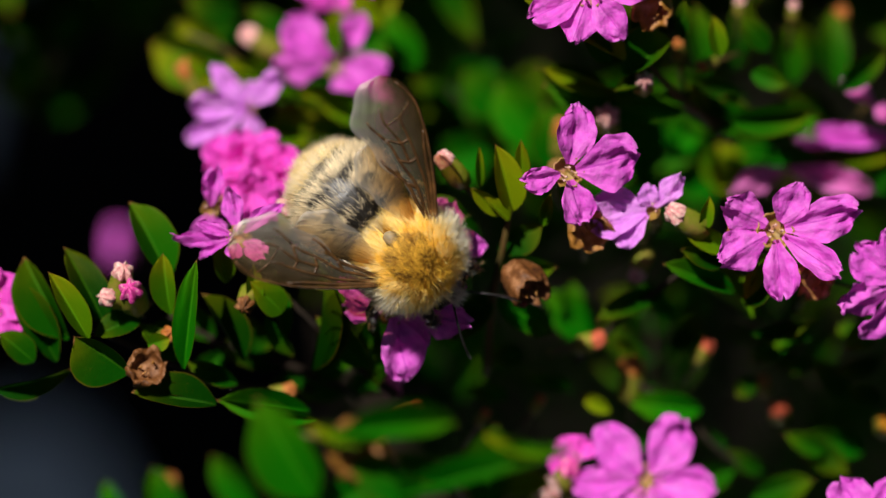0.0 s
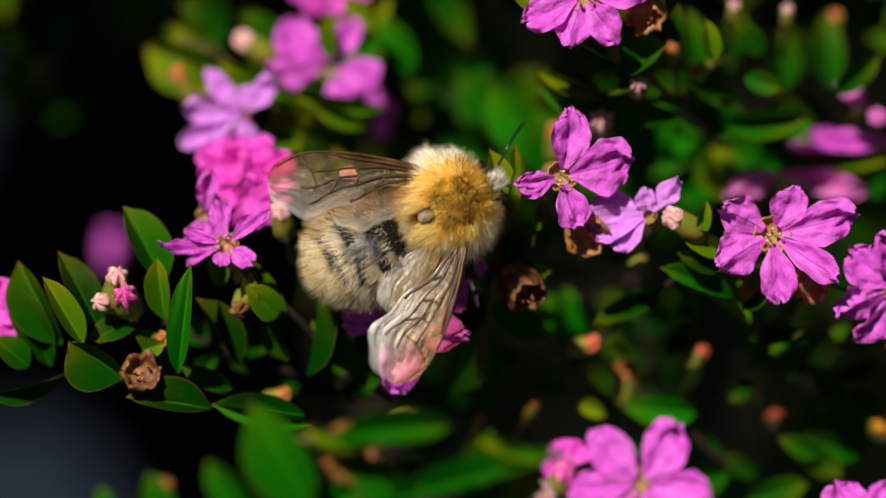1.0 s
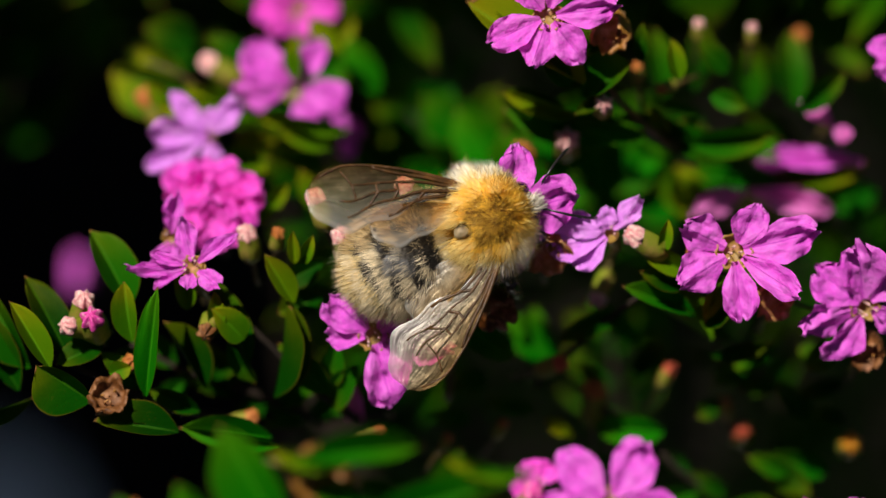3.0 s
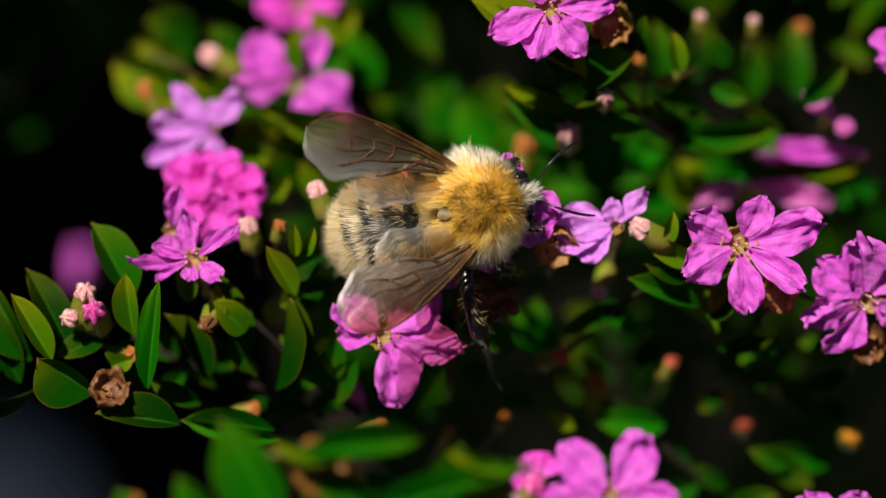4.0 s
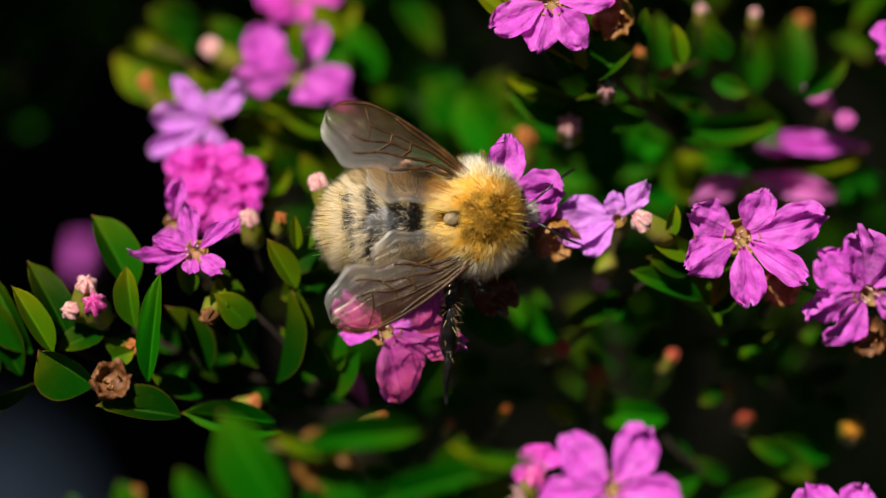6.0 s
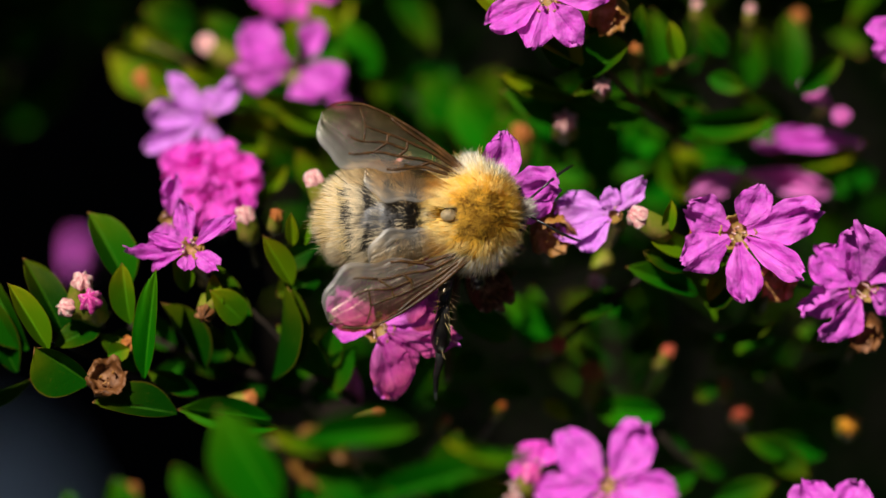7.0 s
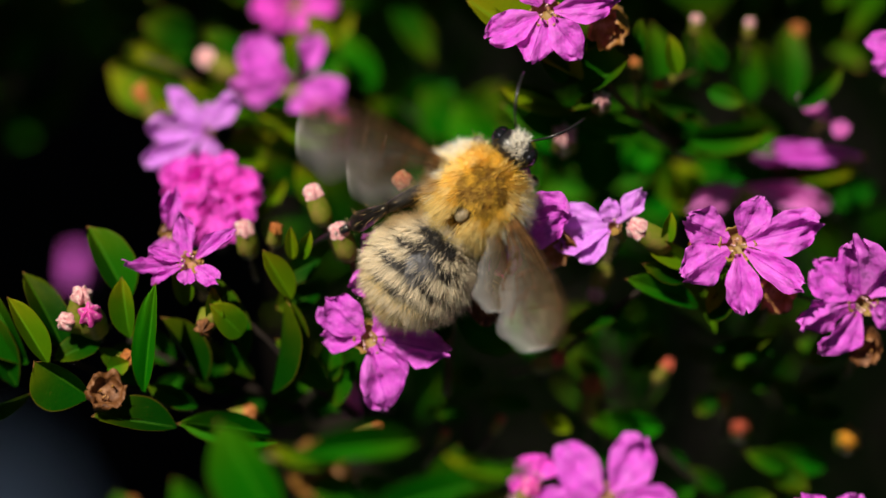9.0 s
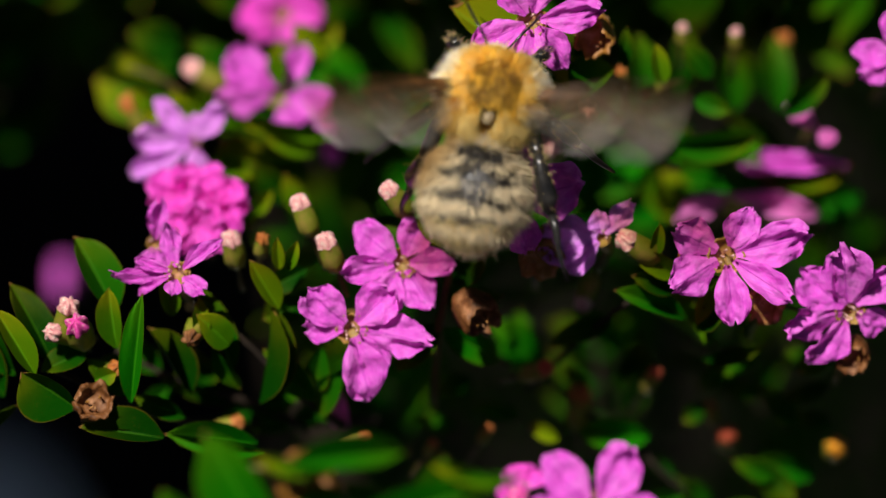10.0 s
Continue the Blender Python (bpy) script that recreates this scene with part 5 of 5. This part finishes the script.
def bee_w(t):
    """Height of the bee over the plan sheet, in mm: it lifts off at the end."""
    return float(np.interp(t, (0.0, 9.0, 10.0), (4.4, 4.4, 7.6)))


def bee_pose(t, tx, ty, ax, ay):
    dx, dy = pan_at(t)
    head = math.atan2(ay - ty, tx - ax)
    reach = math.hypot(tx - ax, ty - ay) * G * (1 - bee_w(t) * MM / DIST)
    full = 5.6 * MM
    tilt = math.acos(min(1.0, reach / full))
    m = at(tx - dx, ty - dy, bee_w(t), 0, 0, math.degrees(head))
    return m @ Matrix.Rotation(-tilt * 0.6, 4, "Y")


def sway(thing, base, rows):
    """Small shifts of a flower on its stalk, in plan units, with a lean in degrees."""
    out = []
    for t, dx, dy, *lean in rows:
        m = Matrix.Translation((U * dx - V * dy) * G) @ base
        if lean:
            m = m @ Matrix.Rotation(radians(lean[0]), 4, "Z")
        out.append((t, m))
    walk(thing, out)


def wing_pose(hinge, side, t, tip, body):
    """The wing laid towards its tip on the plan; what is missing of its length goes into lift."""
    dx, dy = pan_at(t)
    p = body.inverted() @ spot(tip[0] - dx, tip[1] - dy, bee_w(t) + 3.0)
    v = Vector((p.x - hinge.x, p.y - hinge.y))
    ang = math.atan2(v.y, v.x) + side * radians(-6)
    lift = math.acos(min(0.995, v.length / SPAN))
    twist = 18 if side > 0 else float(np.interp(tip[0], (620, 720), (-18, 3)))
    return Matrix.Translation(hinge) @ Matrix.Rotation(ang, 4, "Z") @ Matrix.Rotation(-max(0.05, min(lift, 0.7)), 4, "Y") @ Matrix.Rotation(radians(twist), 4, "X")


def motions():
    bodies = [(r[0], bee_pose(*r[:5])) for r in BEE_ROWS]
    walk(BEE, bodies)
    for wi, (ob, hinge, side) in enumerate(((WINGS[0], HINGE_L, 1), (WINGS[1], HINGE_R, -1))):
        rows = []
        for r, (t, body) in zip(BEE_ROWS, bodies):
            if r[5] is not None:
                rows.append((t, wing_pose(hinge, side, t, r[5 + 2 * wi:7 + 2 * wi], body)))
        for k in range(267, 304):
            phase = 2 * math.pi * (k - 271) / 3.75 + ((0.2 if side > 0 else -0.2) if k > 278 else (1.1 if side < 0 else -0.3))
            beat = math.sin(phase)
            if side > 0:
                base = 100 if k < 274 else 114 if k < 279 else 108 - 1.0 * (k - 286)
            else:
                base = 118 if k < 270 else 98 if k < 274 else 80 if k < 284 else 92 - 0.5 * (k - 286)
            swing = (14 if k < 274 else 32) * math.sin(phase + 0.3) + base
            rows.append(((k - 1) / 30, Matrix.Translation(hinge) @ Matrix.Rotation(side * radians(swing), 4, "Z")
                         @ Matrix.Rotation(-radians((20 if k < 279 else 18) + 22 * beat), 4, "Y") @ Matrix.Rotation(side * radians((20 if k < 275 else 46) - 20 * beat), 4, "X")))
        walk(ob, rows)
    hips = [o.matrix_basis.translation.copy() for o in LEGS]
    walk(HEAD, [(t, pose(-0.55 * MM * k, 0, -0.75 * MM * k, 0, 14 * k, turn)) for t, k, turn in
                ((0, 1.8, 0), (0.5, 1.5, 0), (1.0, 1.1, 0), (1.5, 0.2, 4), (2.0, 0.1, -4), (2.5, 0.9, -6), (3.8, 1.4, 0), (4.5, 1.25, -4), (5.5, 1.25, 0), (7.1, 1.2, 3), (7.5, 0.7, 0), (8.2, 0, -3), (8.6, 0, 3), (9.2, 0, 0), (9.5, 0.5, 0), (10, 1.9, 0))])
    # yaw from straight ahead and droop of the three left legs, then the three right ones
    perched = [(32, 74), (112, 80), (165, 60), (-32, 62), (-95, 45), (-170, 26)]
    feeding = [(32, 74), (112, 80), (165, 60), (-32, 62), (-80, 50), (-99, 6)]
    stirring = [(36, 78), (120, 80), (156, 10), (-36, 70), (-105, 30), (-160, 40)]
    flying = [(40, 45), (136, -18), (165, 30), (-40, 40), (-118, -6), (-158, -32)]
    stages = [(0, perched, 0), (0.4, perched, 6), (0.9, stirring, -5), (1.5, perched, 5), (2.2, perched, 4), (2.5, perched, 0), (3.2, perched, -10), (3.8, feeding, 2), (5.5, feeding, 3),
              (7.2, feeding, 0), (7.6, perched, -8), (8.2, stirring, 4), (8.6, stirring, -2), (9.0, stirring, 3), (9.3, stirring, -4), (9.6, flying, 4), (10.0, flying, 0)]
    for i, ob in enumerate(LEGS):
        rows = []
        for t, stance, swing in stages:
            yaw, droop = stance[i]
            rows.append((t, Matrix.Translation(hips[i]) @ Matrix.Rotation(radians(yaw + swing * (1 if i % 2 else -0.4)), 4, "Z") @ Matrix.Rotation(radians(droop), 4, "Y")))
        walk(ob, rows)
    drift = [(0, 0, 0), (0.5, 3, 1.5), (1, 5, 0), (1.5, 4, -2), (2, -3.5, 4), (2.5, -5, 1), (4, 3.5, -2), (4.5, 4.5, 0.5), (5, 4.5, -4), (5.5, 5, -1), (7, 6, -2.5),
             (7.5, 5, -3), (8, 8, -4), (8.5, 4, -8), (9, 6, -6), (9.5, 8, -6), (10, 9.5, -2)]
    for ob in (R_FLOWER, D_FLOWER, BUD_R, BUD_R2, CUP_B, CUP_C, RIGHT_SPRIG):
        sway(ob, ob.matrix_basis.copy(), drift)
    sway(FL_FLOWER, FL_FLOWER.matrix_basis.copy(), [(0, 11, -4), (0.5, 5, -3), (1, -1, 1), (10, -1, 1)])
    sway(C_FLOWER, C_FLOWER.matrix_basis.copy(), [(0, 0, 0), (1.5, 0, 0), (2.0, 8, -5), (2.3, -10, 0), (2.5, -37, 3), (2.7, -33, 13), (3.8, -70, 50, -10), (4.5, -75, 55, -12),
         (5.5, -69, 34, -8), (7, -69, 35, -8), (7.5, -72, 60, -10), (8.2, -66, 55, -10), (9.0, -50, 55, -8), (9.5, -35, 50, -5), (9.8, 5, 5), (10, 0, 0)])
    sway(C1_FLOWER, C1_FLOWER.matrix_basis.copy(), [(0, -40, 20), (1, -30, 50), (2.5, -20, 40), (4.5, -20, 45), (7, -20, 45), (9, -10, 40), (9.4, 5, 30), (9.8, 0, 5), (10, 0, 0)])
    sway(C2_FLOWER, C2_FLOWER.matrix_basis.copy(), [(0, -25, 20), (1, -20, 35), (2.5, 2, 19), (4.5, 30, 38), (7, 25, 40), (7.5, 15, 42), (9, 8, 35), (9.4, -3, 5), (10, 0, 0)])
    sway(CUP_A, CUP_A.matrix_basis.copy(), [(0, 0, 0), (1.5, 6, 0), (2.3, 10, 0), (4.5, 8, -2), (10, 8, -2)])


motions()
